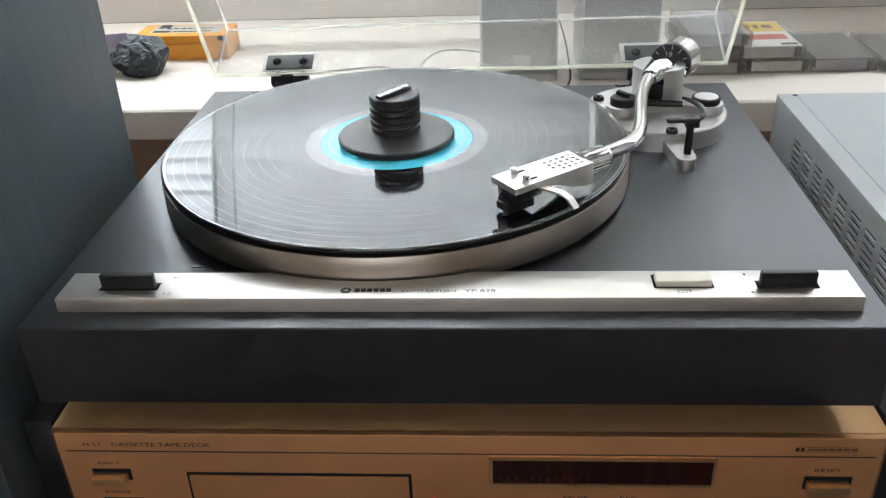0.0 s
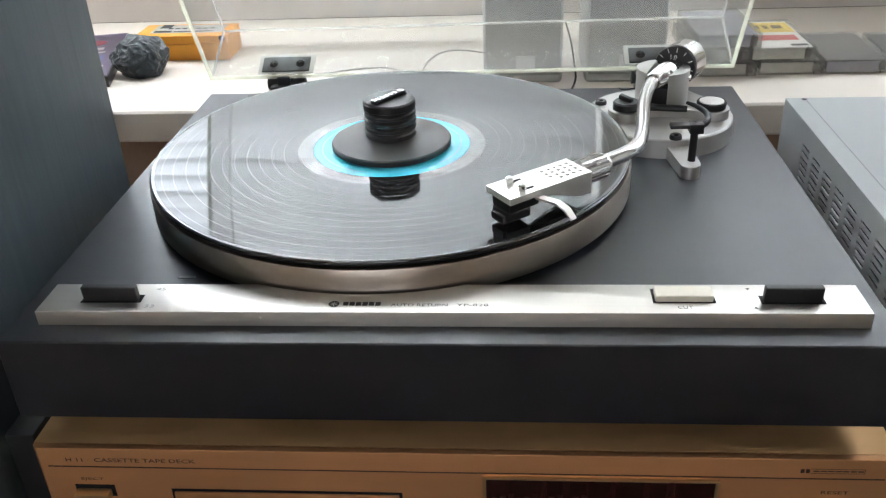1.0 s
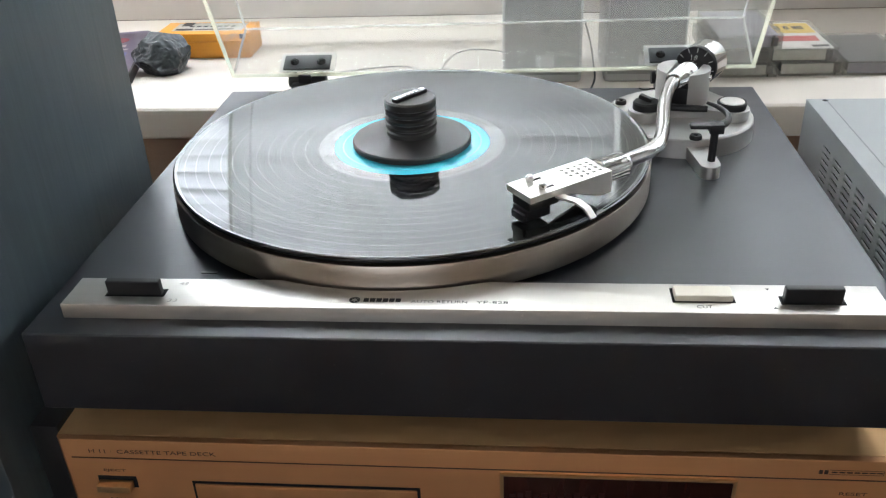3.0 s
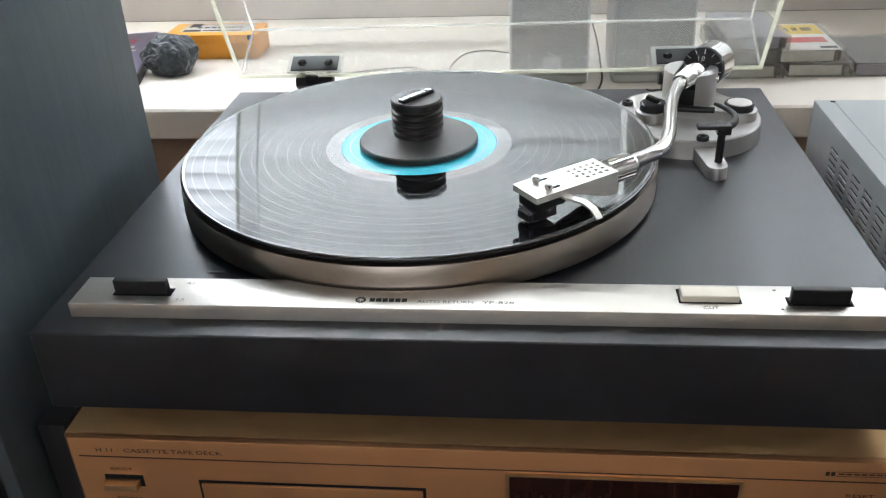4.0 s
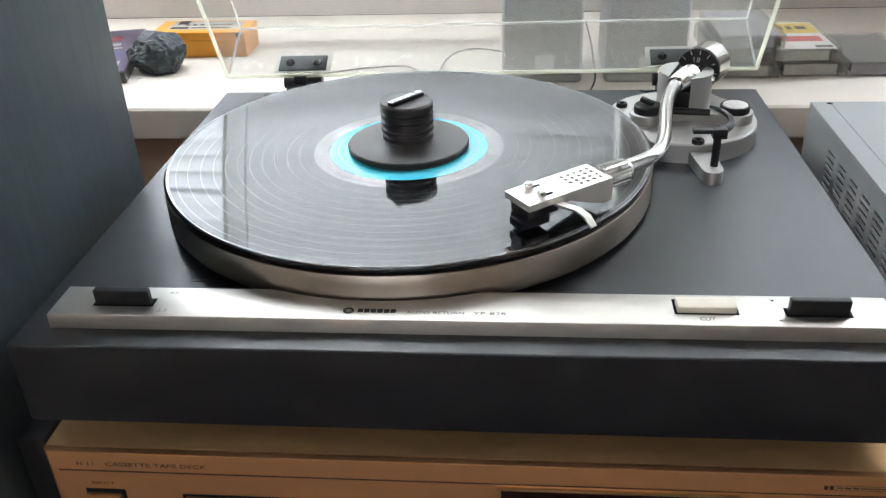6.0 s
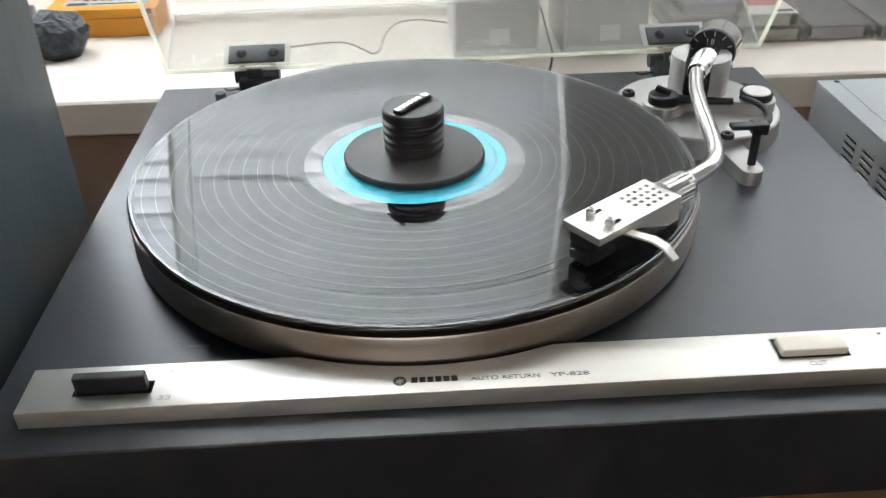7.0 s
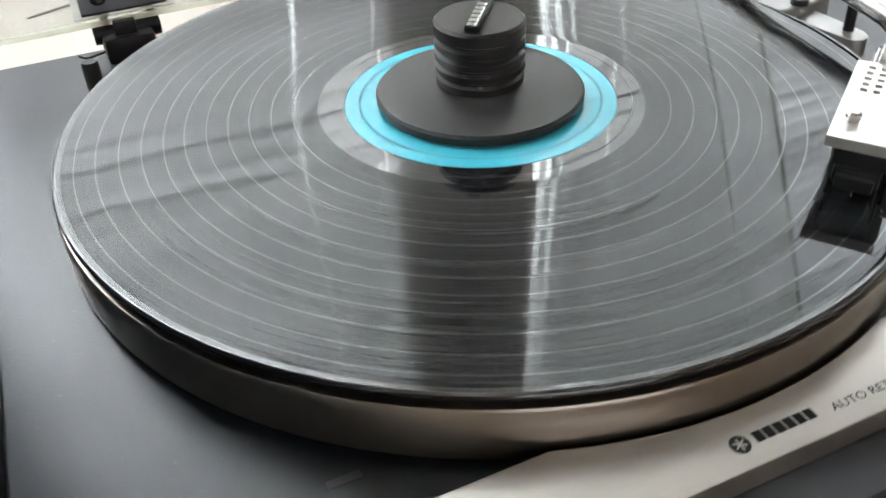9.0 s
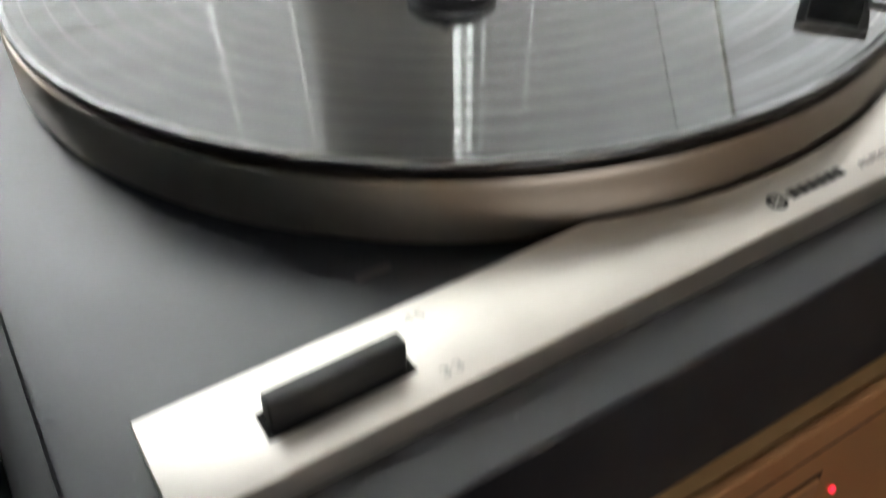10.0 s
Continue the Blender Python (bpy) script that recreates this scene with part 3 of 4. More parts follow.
bars([(k * 0.0029, k * 0.0029 + 0.0022, 0, 0.0021) for k in range(4)], on_deck(0.2040, -0.1122), BROWN_INK, deck)
# the maker's mark on the face: an outlined row of small bars
r = [(0, 0.0019, -0.0013, 0.0013), (0.0026, 0.0045, -0.0013, 0.0013), (0.0052, 0.0312, 0.0013, 0.0015), (0.0052, 0.0312, -0.0015, -0.0013),
     (0.0309, 0.0312, -0.0013, 0.0013)]
r += [(0.0062 + k * 0.0036, 0.0090 + k * 0.0036, -0.0004, 0.0004) for k in range(7)]
bars(r, on_deck(0.2190, -0.0756), BROWN_INK, deck, "mark")


def push_button(x0, x1, z0, z1):
    b = part("push_button", box(x0 + 0.001, x1 - 0.002, DY - 0.0062, DY - 0.0004, z0 + 0.001, z1 - 0.0024, 0.0006), GOLD_EDGE, deck, "pale gold push button")
    part("recess", box(x0, x1, DY - 0.0003, DY - 0.00005, z0, z1), HOLE, b)


push_button(-0.1590, -0.1372, -0.1015, -0.0935)
push_button(-0.1572, -0.1340, -0.1235, -0.1150)
push_button(0.2265, 0.2512, -0.1030, -0.0942)
for kx in (0.098, 0.122, 0.146, 0.170, 0.200):
    push_button(kx, kx + 0.020, -0.1260, -0.1150)
door = part("cassette_door", box(-0.1045, 0.0168, DY - 0.0016, DY, -0.170, -0.0970, 0.0008), GOLD, deck, "gold cassette door")
part("door_gap", box(-0.1061, 0.0184, DY - 0.0003, DY - 0.0001, -0.1716, -0.0954), HOLE, door)
disp = part("display", box(0.0625, 0.1785, DY - 0.0010, DY - 0.0004, -0.1003, -0.0838), DISPLAY, deck, "dark red display window, unlit")
bm = bmesh.new()
for a in ((0.0606, 0.1803, -0.1022, -0.1003), (0.0606, 0.1803, -0.0838, -0.0824), (0.0606, 0.0625, -0.1003, -0.0838), (0.1785, 0.1803, -0.1003, -0.0838)):
    box(a[0], a[1], DY - 0.0016, DY - 0.0002, a[2], a[3], bm=bm)
part("display_frame", bm, GOLD_EDGE, disp)
bm = bmesh.new()
for k in range(12):
    box(0.0655 + 0.0042 * k, 0.0655 + 0.0042 * k + 0.0030, DY - 0.00125, DY - 0.0010, -0.0985, -0.0965 + 0.0012 * (k % 3), bm=bm)
part("level_marks", bm, mat("dull_red_segments", (0.040, 0.009, 0.008), 0.4), disp)
led = mat("lit_red_lens", (0.7, 0.02, 0.04), 0.2)
led.node_tree.nodes["Principled BSDF"].inputs["Emission Color"].default_value = (1.0, 0.03, 0.06, 1)
led.node_tree.nodes["Principled BSDF"].inputs["Emission Strength"].default_value = 1.6
part("indicator_lamp", lathe([(0, 0), (0.0014, 0), (0.0011, 0.0012), (0, 0.0015)], 14, m=along((0.0300, DY, -0.1142), (0.0300, DY - 1, -0.1142))), led, deck, "small lit red indicator lamp")

# ---- record player ----
PX0, PX1, PY0, PY1, PB = -0.1767, 0.2565, -0.184, 0.1761, -0.0475
tt = thing("record_player", (0.04, 0.0, PB - 0.0215), "black record player with silver platter and clear lid raised", "turntable")
part("plinth", box(PX0, PX1, PY0, PY1, PB, 0, 0.0018, 3), PLINTH, tt, "satin black plinth")
for fx in (PX0 + 0.045, PX1 - 0.045):
    for fy in (PY0 + 0.075, PY1 - 0.05):
        part("foot", lathe([(0, DT), (0.019, DT), (0.021, DT + 0.006), (0.021, PB), (0, PB)], 28, fx, min(fy, 0.075)), RUBBER, tt)

# platter with a hollow rim, on its hub
part("platter", lathe([(0, 0.004), (0.06, 0.004), (0.06, 0.012), (0.141, 0.012), (0.144, 0.0030), (0.1505, 0.0030), (0.1513, 0.0038),
                       (0.1513, 0.0199), (0.1507, 0.0208), (0.1490, 0.0212), (0, 0.0216)], 160), PLATTER, tt, "turned aluminium platter")
part("hub", lathe([(0, 0.0), (0.07, 0.0), (0.068, 0.004), (0, 0.004)], 48), BLACK, tt)
part("mat", lathe([(0, 0.0216), (0.1484, 0.0216), (0.1490, 0.0222), (0.1484, 0.0230), (0, 0.0230)], 128), RUBBER, tt, "black rubber platter mat")
part("strobe_window", box(-0.104, -0.095, -0.1245, -0.1220, 0, 0.0002), mat("dull_strobe_glass", (0.085, 0.082, 0.08), 0.4), tt)

# the control strip, set on the front edge of the plinth
BX0, BX1, BY0, BY1, BZ = -0.1608, 0.2435, -0.1692, -0.1435, 0.0082
NR = 0.1532  # the strip is cut away round the platter
na = math.degrees(math.asin(-BY1 / NR))
strip = part("control_strip", prism([(BX0, BY0), (BX1, BY0), (BX1, BY1)] + arc(0, 0, NR, -na, -180 + na, 40) + [(BX0, BY1)], 0, BZ, 0.0005), ALU, tt, "brushed aluminium control strip")


def on_strip(x, y):
    return Matrix.Translation((x, y, BZ + 0.0001))


words("45", 0.0050, 0.0027, on_strip(-0.1057, -0.1498), GREY_INK, strip)
words("33", 0.0050, 0.0027, on_strip(-0.1064, -0.1658), GREY_INK, strip)
words("CUT", 0.0072, 0.0026, on_strip(0.1545, -0.1655), INK, strip)
words("AUTO RETURN", 0.0278, 0.0024, on_strip(0.0169, -0.1640), INK, strip)
words("YP-828", 0.0156, 0.0024, on_strip(0.0490, -0.1640), INK, strip)
# maker's emblem and word as plain shapes
part("emblem", lathe([(0, 0.0001), (0.0027, 0.0001), (0.0027, 0)], 28, m=on_strip(-0.0113, -0.1622)), INK, strip)
for k in range(3):
    bars([(-0.0018, 0.0018, -0.00022, 0.00022)], on_strip(-0.0113, -0.1622) @ Matrix.Translation((0, 0, 0.0001)) @ Matrix.Rotation(radians(30 + 60 * k), 4, "Z"), ALU, strip, "emblem_bar", 0.00005)
for k in range(6):
    bars([(k * 0.0032, k * 0.0032 + 0.0026, -0.0016, 0.0016)], on_strip(-0.0068, -0.1620), INK, strip, "emblem_bar")
for ax, ay, s in ((0.1908, -0.1478, 1), (0.1908, -0.1644, -1)):
    part("arrow_mark", prism([(ax - 0.0010, ay + 0.0007 * s), (ax + 0.0010, ay + 0.0007 * s), (ax, ay - 0.0009 * s)][::s], BZ, BZ + 0.0001), INK, strip)


def lever(x0, x1, y, lean):
    """A black rocker lever: a blade with a rounded top, standing in a slot."""
    ob = part("lever", box(x0, x1, -0.0020, 0.0020, 0, 0.0088, 0.0010, 3, m=Matrix.Translation((0, y, BZ - 0.0004)) @ Matrix.Rotation(radians(lean), 4, "X")), BLACK, strip, "black plastic lever")
    part("slot", box(x0 - 0.0012, x1 + 0.0016, y - 0.0034, y + 0.0040, BZ, BZ + 0.00012), HOLE, ob)


lever(-0.1395, -0.1112, -0.1580, 4)
lever(0.1955, 0.2228, -0.1580, 4)
cut = part("cut_button", box(0.1448, 0.1722, -0.1595, -0.1500, BZ - 0.001, BZ + 0.0034, 0.0010, 3), CREAM, strip, "ivory push button")
part("slot", box(0.1436, 0.1733, -0.1606, -0.1478, BZ, BZ + 0.00012), HOLE, cut)
part("lift_pin", lathe([(0, 0), (0.0038, 0), (0.0038, 0.0125), (0.0032, 0.0135), (0, 0.0135)], 18, -0.1276, 0.1315), BLACK, tt)

# tonearm base
ACX, ACY, AR = 0.182, 0.082, 0.0515
base = part("arm_base", lathe([(0, 0), (AR + 0.0006, 0), (AR, 0.0122), (AR - 0.0010, 0.0132), (0, 0.0132)], 96, ACX, ACY), SILVER, tt, "satin silver tonearm base")
tier = arc(0.1577, 0.0733, 0.0125, 100, 290) + [(0.172, 0.071), (0.186, 0.073), (0.202, 0.069)] + arc(0.2169, 0.0745, 0.0125, 240, 440) + [(0.206, 0.112), (0.190, 0.120), (0.172, 0.112)]
part("raised_tier", prism(tier, 0.0132, 0.0200, 0.0010), SILVER, base)
rest = arc(0.1905, 0.003, 0.0066, 180, 360) + [(0.1965, 0.036), (0.1795, 0.036)]
part("rest_arm", prism(rest, 0.0, 0.0085, 0.001), SILVER, base)
part("rest_post", tube([(0.192, 0.0075, 0.0085), (0.1925, 0.0085, 0.032)], 0.0025, 14), BLACK, base)
bm = tube([(0.1925, 0.0095, 0.0318), (0.1975, 0.012, 0.0315), (0.2018, 0.018, 0.0318), (0.2030, 0.026, 0.0330), (0.1995, 0.034, 0.0345), (0.1925, 0.041, 0.0355)],
          [0.0026, 0.0027, 0.0023, 0.0020, 0.0018, 0.0010], 10)
box(0.1765, 0.1945, 0.0050, 0.0115, 0.0308, 0.0336, 0.0008, bm=bm)
box(0.1885, 0.1975, 0.0045, 0.0130, 0.0275, 0.0340, 0.001, bm=bm)
part("rest_clip", bm, BLACK, base, "black plastic arm clip")
for sx, sy in ((0.1431, 0.1022), (0.2205, 0.1035), (0.186, 0.0335)):
    part("fixing_screw", lathe([(0, 0.0142), (0.0018, 0.0142), (0.0018, 0.0158), (0.0036, 0.0160), (0.0042, 0.0150), (0.0042, 0.0132), (0, 0.0132)], 18, sx, sy), BLACK, base)
knob = part("antiskate_knob", lathe([(0, 0.0200), (0.0098, 0.0200), (0.0103, 0.0240), (0.0096, 0.0248), (0.0086, 0.0244), (0, 0.0244)], 40, 0.2166, 0.0735), BLACK, base, "black anti-skating knob")
part("knob_disc", lathe([(0, 0.0244), (0.0084, 0.0244), (0.0082, 0.0250), (0, 0.0252)], 36, 0.2166, 0.0735), PEARL, base)
part("lift_hub", lathe([(0, 0.0200), (0.0095, 0.0200), (0.0095, 0.0245), (0.0085, 0.0255), (0, 0.0255)], 32, 0.1577, 0.0733), BLACK, base)
bm = box(-0.004, 0.006, -0.0022, 0.0022, 0, 0.0032, 0.0008, m=Matrix.Translation((0.1577, 0.0733, 0.0255)) @ Matrix.Rotation(radians(150), 4, "Z") @ Matrix.Rotation(radians(-14), 4, "Y"))
part("lift_lever", bm, BLACK, base)
part("lift_bridge", tube([(0.163, 0.074, 0.0222), (0.176, 0.068, 0.0225), (0.198, 0.063, 0.0228)], [0.003, 0.0026, 0.0022], 10), BLACK, base)

# the yoke: two halves of a drum with the arm between them
ARM = Vector((-0.384, -0.923, 0)).normalized()
ACROSS = Vector((ARM.y, -ARM.x, 0))
TX, TY, TR, TZ = 0.1845, 0.0915, 0.0185, 0.0435
for s in (1, -1):
    a0 = math.degrees(math.asin(0.0078 / TR))
    ring = [Vector((TX, TY, 0)) + s * ACROSS * TR * math.sin(radians(a)) + ARM * TR * math.cos(radians(a)) for a in [a0 + (180 - 2 * a0) * k / 20 for k in range(21)]]
    part("yoke", prism([(p.x, p.y) for p in ring], 0.0168, TZ, 0.0012), SILVER, base)
    c = Vector((TX, TY, 0.0385)) + s * ACROSS * (TR - 0.0005)
    part("pivot_screw", lathe([(0, 0), (0.0022, 0), (0.0020, 0.0016), (0, 0.0018)], 14, m=along(c, c + s * ACROSS)), CHROME, base)

# Black block added to fill the gap between the yoke halves.
part("yoke_gap_block", box(-0.0073, 0.0073, -0.0135, 0.0135, 0.0169, 0.0325, 0.0010, m=Matrix.Translation((TX, TY, 0)) @ Matrix.Rotation(math.atan2(ACROSS.y, ACROSS.x), 4, "Z")), BLACK, base)

# the arm
Z_ARM = 0.0420
PIV = Vector((TX + 0.0032, TY - 0.001, Z_ARM - 0.0012))
arm_line = [(0.1728, 0.0640, 0.0425), (0.1668, 0.0450, Z_ARM), (0.1622, 0.0260, Z_ARM), (0.1588, 0.0060, Z_ARM), (0.1556, -0.0160, Z_ARM), (0.1527, -0.0320, Z_ARM),
            (0.1485, -0.0460, Z_ARM), (0.1412, -0.0570, Z_ARM), (0.1322, -0.0648, Z_ARM - 0.0004), (0.1240, -0.0706, Z_ARM - 0.0008)]
arm = part("tonearm", tube(arm_line, 0.0043, 24), CHROME, tt, "chromed S-shaped tonearm tube")
part("collar", lathe([(0, -0.0125), (0.0068, -0.0125), (0.0074, -0.011), (0.0074, 0.0120), (0.0069, 0.0128), (0.0069, 0.0140), (0.0066, 0.0146), (0.0066, 0.0205), (0.0062, 0.0211), (0.0060, 0.0290), (0.0052, 0.0305), (0, 0.0305)], 40,
                     m=along(PIV, Vector(arm_line[0]))), CHROME, arm, "chrome bearing collar")
part("bearing_block", lathe([(0, -0.0074), (0.006, -0.0074), (0.006, 0.0074), (0, 0.0074)], 24, m=along(PIV + Vector((0, 0, -0.003)), PIV + ACROSS + Vector((0, 0, -0.003)))), CHROME, arm)
BACK = (PIV - Vector(arm_line[0])).normalized() + Vector((0, 0, 0.01))
tail = along(PIV, PIV + BACK)
part("tail", lathe([(0, 0), (0.0055, 0), (0.0055, 0.024), (0, 0.024)], 24, m=tail), CHROME, arm)
cw = part("counterweight", lathe([(0, 0.0170), (0.0142, 0.0170), (0.0150, 0.0178), (0.0150, 0.0385), (0.0138, 0.0402), (0.0133, 0.0402), (0.0128, 0.0390), (0, 0.0390)], 64, m=tail), CHROME, arm, "polished counterweight")
part("dial", lathe([(0.0055, 0.0125), (0.0146, 0.0125), (0.0150, 0.0132), (0.0150, 0.0168), (0.0055, 0.0168), (0.0055, 0.0125)], 64, m=tail), BLACK, arm, "black weight dial with white marks")
bm = bmesh.new()
for k in range(12):
    box(-0.0002, 0.0002, 0.0108, 0.0140, -0.00008, 0, bm=bm, m=Matrix.Rotation(radians(30 * k + 4), 4, "Z"))
bm.transform(tail @ Matrix.Translation((0, 0, 0.0125)))
part("dial_marks", bm, WHITE_INK, arm)
words("1.0", 0.0046, 0.0022, tail @ Matrix.Translation((0.0034, 0.0066, 0.01244)) @ Matrix.Rotation(radians(180), 4, "Y"), WHITE_INK, arm)

# headshell, cartridge and finger lift, in the shell's own frame: x towards the collar, y across
SH = Matrix.Translation((0.0690, -0.1110, 0.0437)) @ Matrix.Rotation(radians(35.5), 4, "Z") @ Matrix.Rotation(radians(-1.5), 4, "Y")
SW, SL = 0.0108, 0.0535
us = [0.0, 0.0075, 0.0165]
vs = [-SW]
for k in range(5):
    us += [0.0315 + 0.0042 * k, 0.0315 + 0.0042 * k + 0.0021]
us.append(SL)
for k in range(4):
    vs += [-0.0069 + 0.0039 * k, -0.0069 + 0.0039 * k + 0.0021]
vs.append(SW)
holes = [(3 + 2 * a, 1 + 2 * b) for a in range(5) for b in range(4) if not (a == 0 and b == 0)]
shell = part("headshell", sheet(us, vs, holes, 0.0036, SH), SHELL, arm, "silver perforated headshell", 20)
for s in (1, -1):
    fl = [(0.018, -0.0036), (SL, -0.0036), (SL, -0.0125), (0.046, -0.0125), (0.026, -0.0052), (0.018, -0.0042)]
    bm = prism(fl, s * SW - (0.0016 if s > 0 else 0), s * SW + (0 if s > 0 else 0.0016))
    bm.transform(SH @ Matrix.Rotation(radians(90), 4, "X") @ Matrix.Diagonal((1, 1, -1, 1)))
    part("headshell_flange", bm, SHELL, arm)
part("headshell_back", box(SL - 0.0016, SL + 0.0002, -SW + 0.0017, SW - 0.0017, -0.0124, -0.0037, m=SH), SHELL, arm)
# Dark sheet added under the perforations in place of their shade.
part("perforation_shade", box(0.022, SL - 0.0018, -SW + 0.0018, SW - 0.0018, -0.0060, -0.0052, m=SH), HOLE, arm)
ribs = []
for k in range(20):
    a = 2 * math.pi * k / 20
    ribs += [(0.0074 * math.cos(a + d), 0.0074 * math.sin(a + d)) for d in (0.03, 0.20)] + [(0.0069 * math.cos(a + d), 0.0069 * math.sin(a + d)) for d in (0.235, 0.28)]
COL = along(SH @ Vector((SL, 0, -0.0052)), SH @ Vector((SL + 1, 0, -0.0052)))
collar = part("locking_collar", prism(ribs, 0.0002, 0.0165, 0.0005, COL), CHROME, arm, "ribbed chrome locking collar")
part("collar_sleeve", lathe([(0, 0.0160), (0.0058, 0.0160), (0.0058, 0.0186), (0.0050, 0.0200), (0, 0.0200)], 32, m=COL), CHROME, collar)
for s in (1, -1):
    part("mounting_slot", box(0.0098, 0.0185, s * 0.0056 - 0.0010, s * 0.0056 + 0.0010, 0, 0.00015, m=SH), HOLE, arm)
    c = SH @ Vector((0.0112, s * 0.0056, 0.0))
    part("mounting_screw", lathe([(0, 0), (0.0018, 0), (0.0018, 0.0008), (0.0024, 0.0012), (0.0024, 0.0028), (0.0016, 0.0036), (0, 0.0038)], 16, m=along(c, c + Vector((0, 0, 1)))), CHROME, arm)
    part("screw_shank", tube([SH @ Vector((0.0105, s * 0.0056, -0.0036)), SH @ Vector((0.0105, s * 0.0056, -0.0085))], 0.0011, 10), CHROME, arm)
cart = part("cartridge", box(0.0015, 0.0205, -0.0078, 0.0078, -0.0100, -0.0037, 0.0008, m=SH), BLACK, arm, "black pickup cartridge")
bm = box(0.0005, 0.0160, -0.0068, 0.0068, -0.0160, -0.0101, 0.0012, m=SH)
box(-0.0012, 0.0040, -0.0055, 0.0055, -0.0165, -0.0120, 0.0008, bm=bm, m=SH)
part("stylus_holder", bm, BLACK, arm)
part("cantilever", tube([SH @ Vector((0.006, 0, -0.0155)), SH @ Vector((-0.001, 0, -0.0183))], 0.0004, 8), CHROME, arm)
lift = [(0.0185, -0.0095, -0.0046), (0.0195, -0.0160, -0.0040), (0.0212, -0.0225, -0.0036), (0.0222, -0.0285, -0.0052), (0.0222, -0.0340, -0.0088)]
bm = ribbon([SH @ Vector(p) for p in lift], (SH.to_3x3() @ Vector((1, 0, 0))), [0.0046, 0.0042, 0.0042, 0.0042, 0.0036], 0.0011)
part("finger_lift", bm, SHELL, arm, "curved silver finger lift")

# hinges and dust cover
LX0, LX1, LY, LZ, LA, LH, LD, LT = -0.1690, 0.2515, 0.1606, 0.0205, 1.0889, 0.0562, 0.345, 0.0032
UP, FD = Vector((0, -math.cos(LA), math.sin(LA))), Vector((0, math.sin(LA), math.cos(LA)))
LID = Matrix(((1, 0, 0, 0), (0, UP.y, FD.y, LY), (0.008, UP.z, FD.z, LZ - 0.0015), (0, 0, 0, 1)))  # x, up the panel, through the depth
bm = bmesh.new()
o = [[bm.verts.new(p) for p in ((LX0 + e, e, h), (LX1 - e, e, h), (LX1 - e, LD - e, h), (LX0 + e, LD - e, h))] for e, h in ((0, 0), (0, LH), (LT, 0), (LT, LH - LT))]
for k in range(4):
    j = (k + 1) % 4
    bm.faces.new((o[0][k], o[0][j], o[1][j], o[1][k]))
    bm.faces.new((o[2][k], o[3][k], o[3][j], o[2][j]))
    bm.faces.new((o[0][k], o[2][k], o[2][j], o[0][j]))
bm.faces.new(o[1])
bm.faces.new(o[3][::-1])
bmesh.ops.bevel(bm, geom=[e for e in bm.edges], offset=0.0009, segments=2, profile=0.6, affect="EDGES")
bm.transform(LID)
lid = part("dust_cover", bm, ACRYLIC, tt, "clear acrylic dust cover, tilted open")
lid.visible_shadow = False
lid.data.materials.append(ACRYLIC_HAZY)  # the wall that lies back gets a denser, more even haze
for p in lid.data.polygons:
    if abs(p.normal.dot(UP)) > 0.9 and p.center.z < 0.08:
        p.material_index = 1
bm = bmesh.new()
for a in ((LX0, LX1, -0.0003, LT + 0.0003), (LX0, LX0 + LT, LT, LD), (LX1 - LT, LX1, LT, LD), (LX0, LX1, LD - LT, LD)):
    box(a[0], a[1], a[2], a[3], -0.0012, -0.0001, 0.0003, 1, bm=bm, m=LID)
# Thin rods stand in for the bright line along each fold.
fold = bmesh.new()
for a, b in (((LX0 + 0.002, 0.002, LH - 0.002), (LX1 - 0.002, 0.002, LH - 0.002)), ((LX0 + 0.002, 0.002, 0.003), (LX0 + 0.002, 0.002, LH - 0.002)), ((LX1 - 0.002, 0.002, 0.003), (LX1 - 0.002, 0.002, LH - 0.002)),
             ((LX0 + 0.002, 0.002, LH - 0.002), (LX0 + 0.002, LD - 0.002, LH - 0.002)), ((LX1 - 0.002, 0.002, LH - 0.002), (LX1 - 0.002, LD - 0.002, LH - 0.002))):
    tube([LID @ Vector(a), LID @ Vector(b)], 0.0011, 8, bm=fold)
part("fold_highlight", fold, ACRYLIC_FOLD, lid).visible_shadow = False
part("cover_edge", bm, ACRYLIC_EDGE, lid, "pale yellowish polished edge").visible_shadow = False
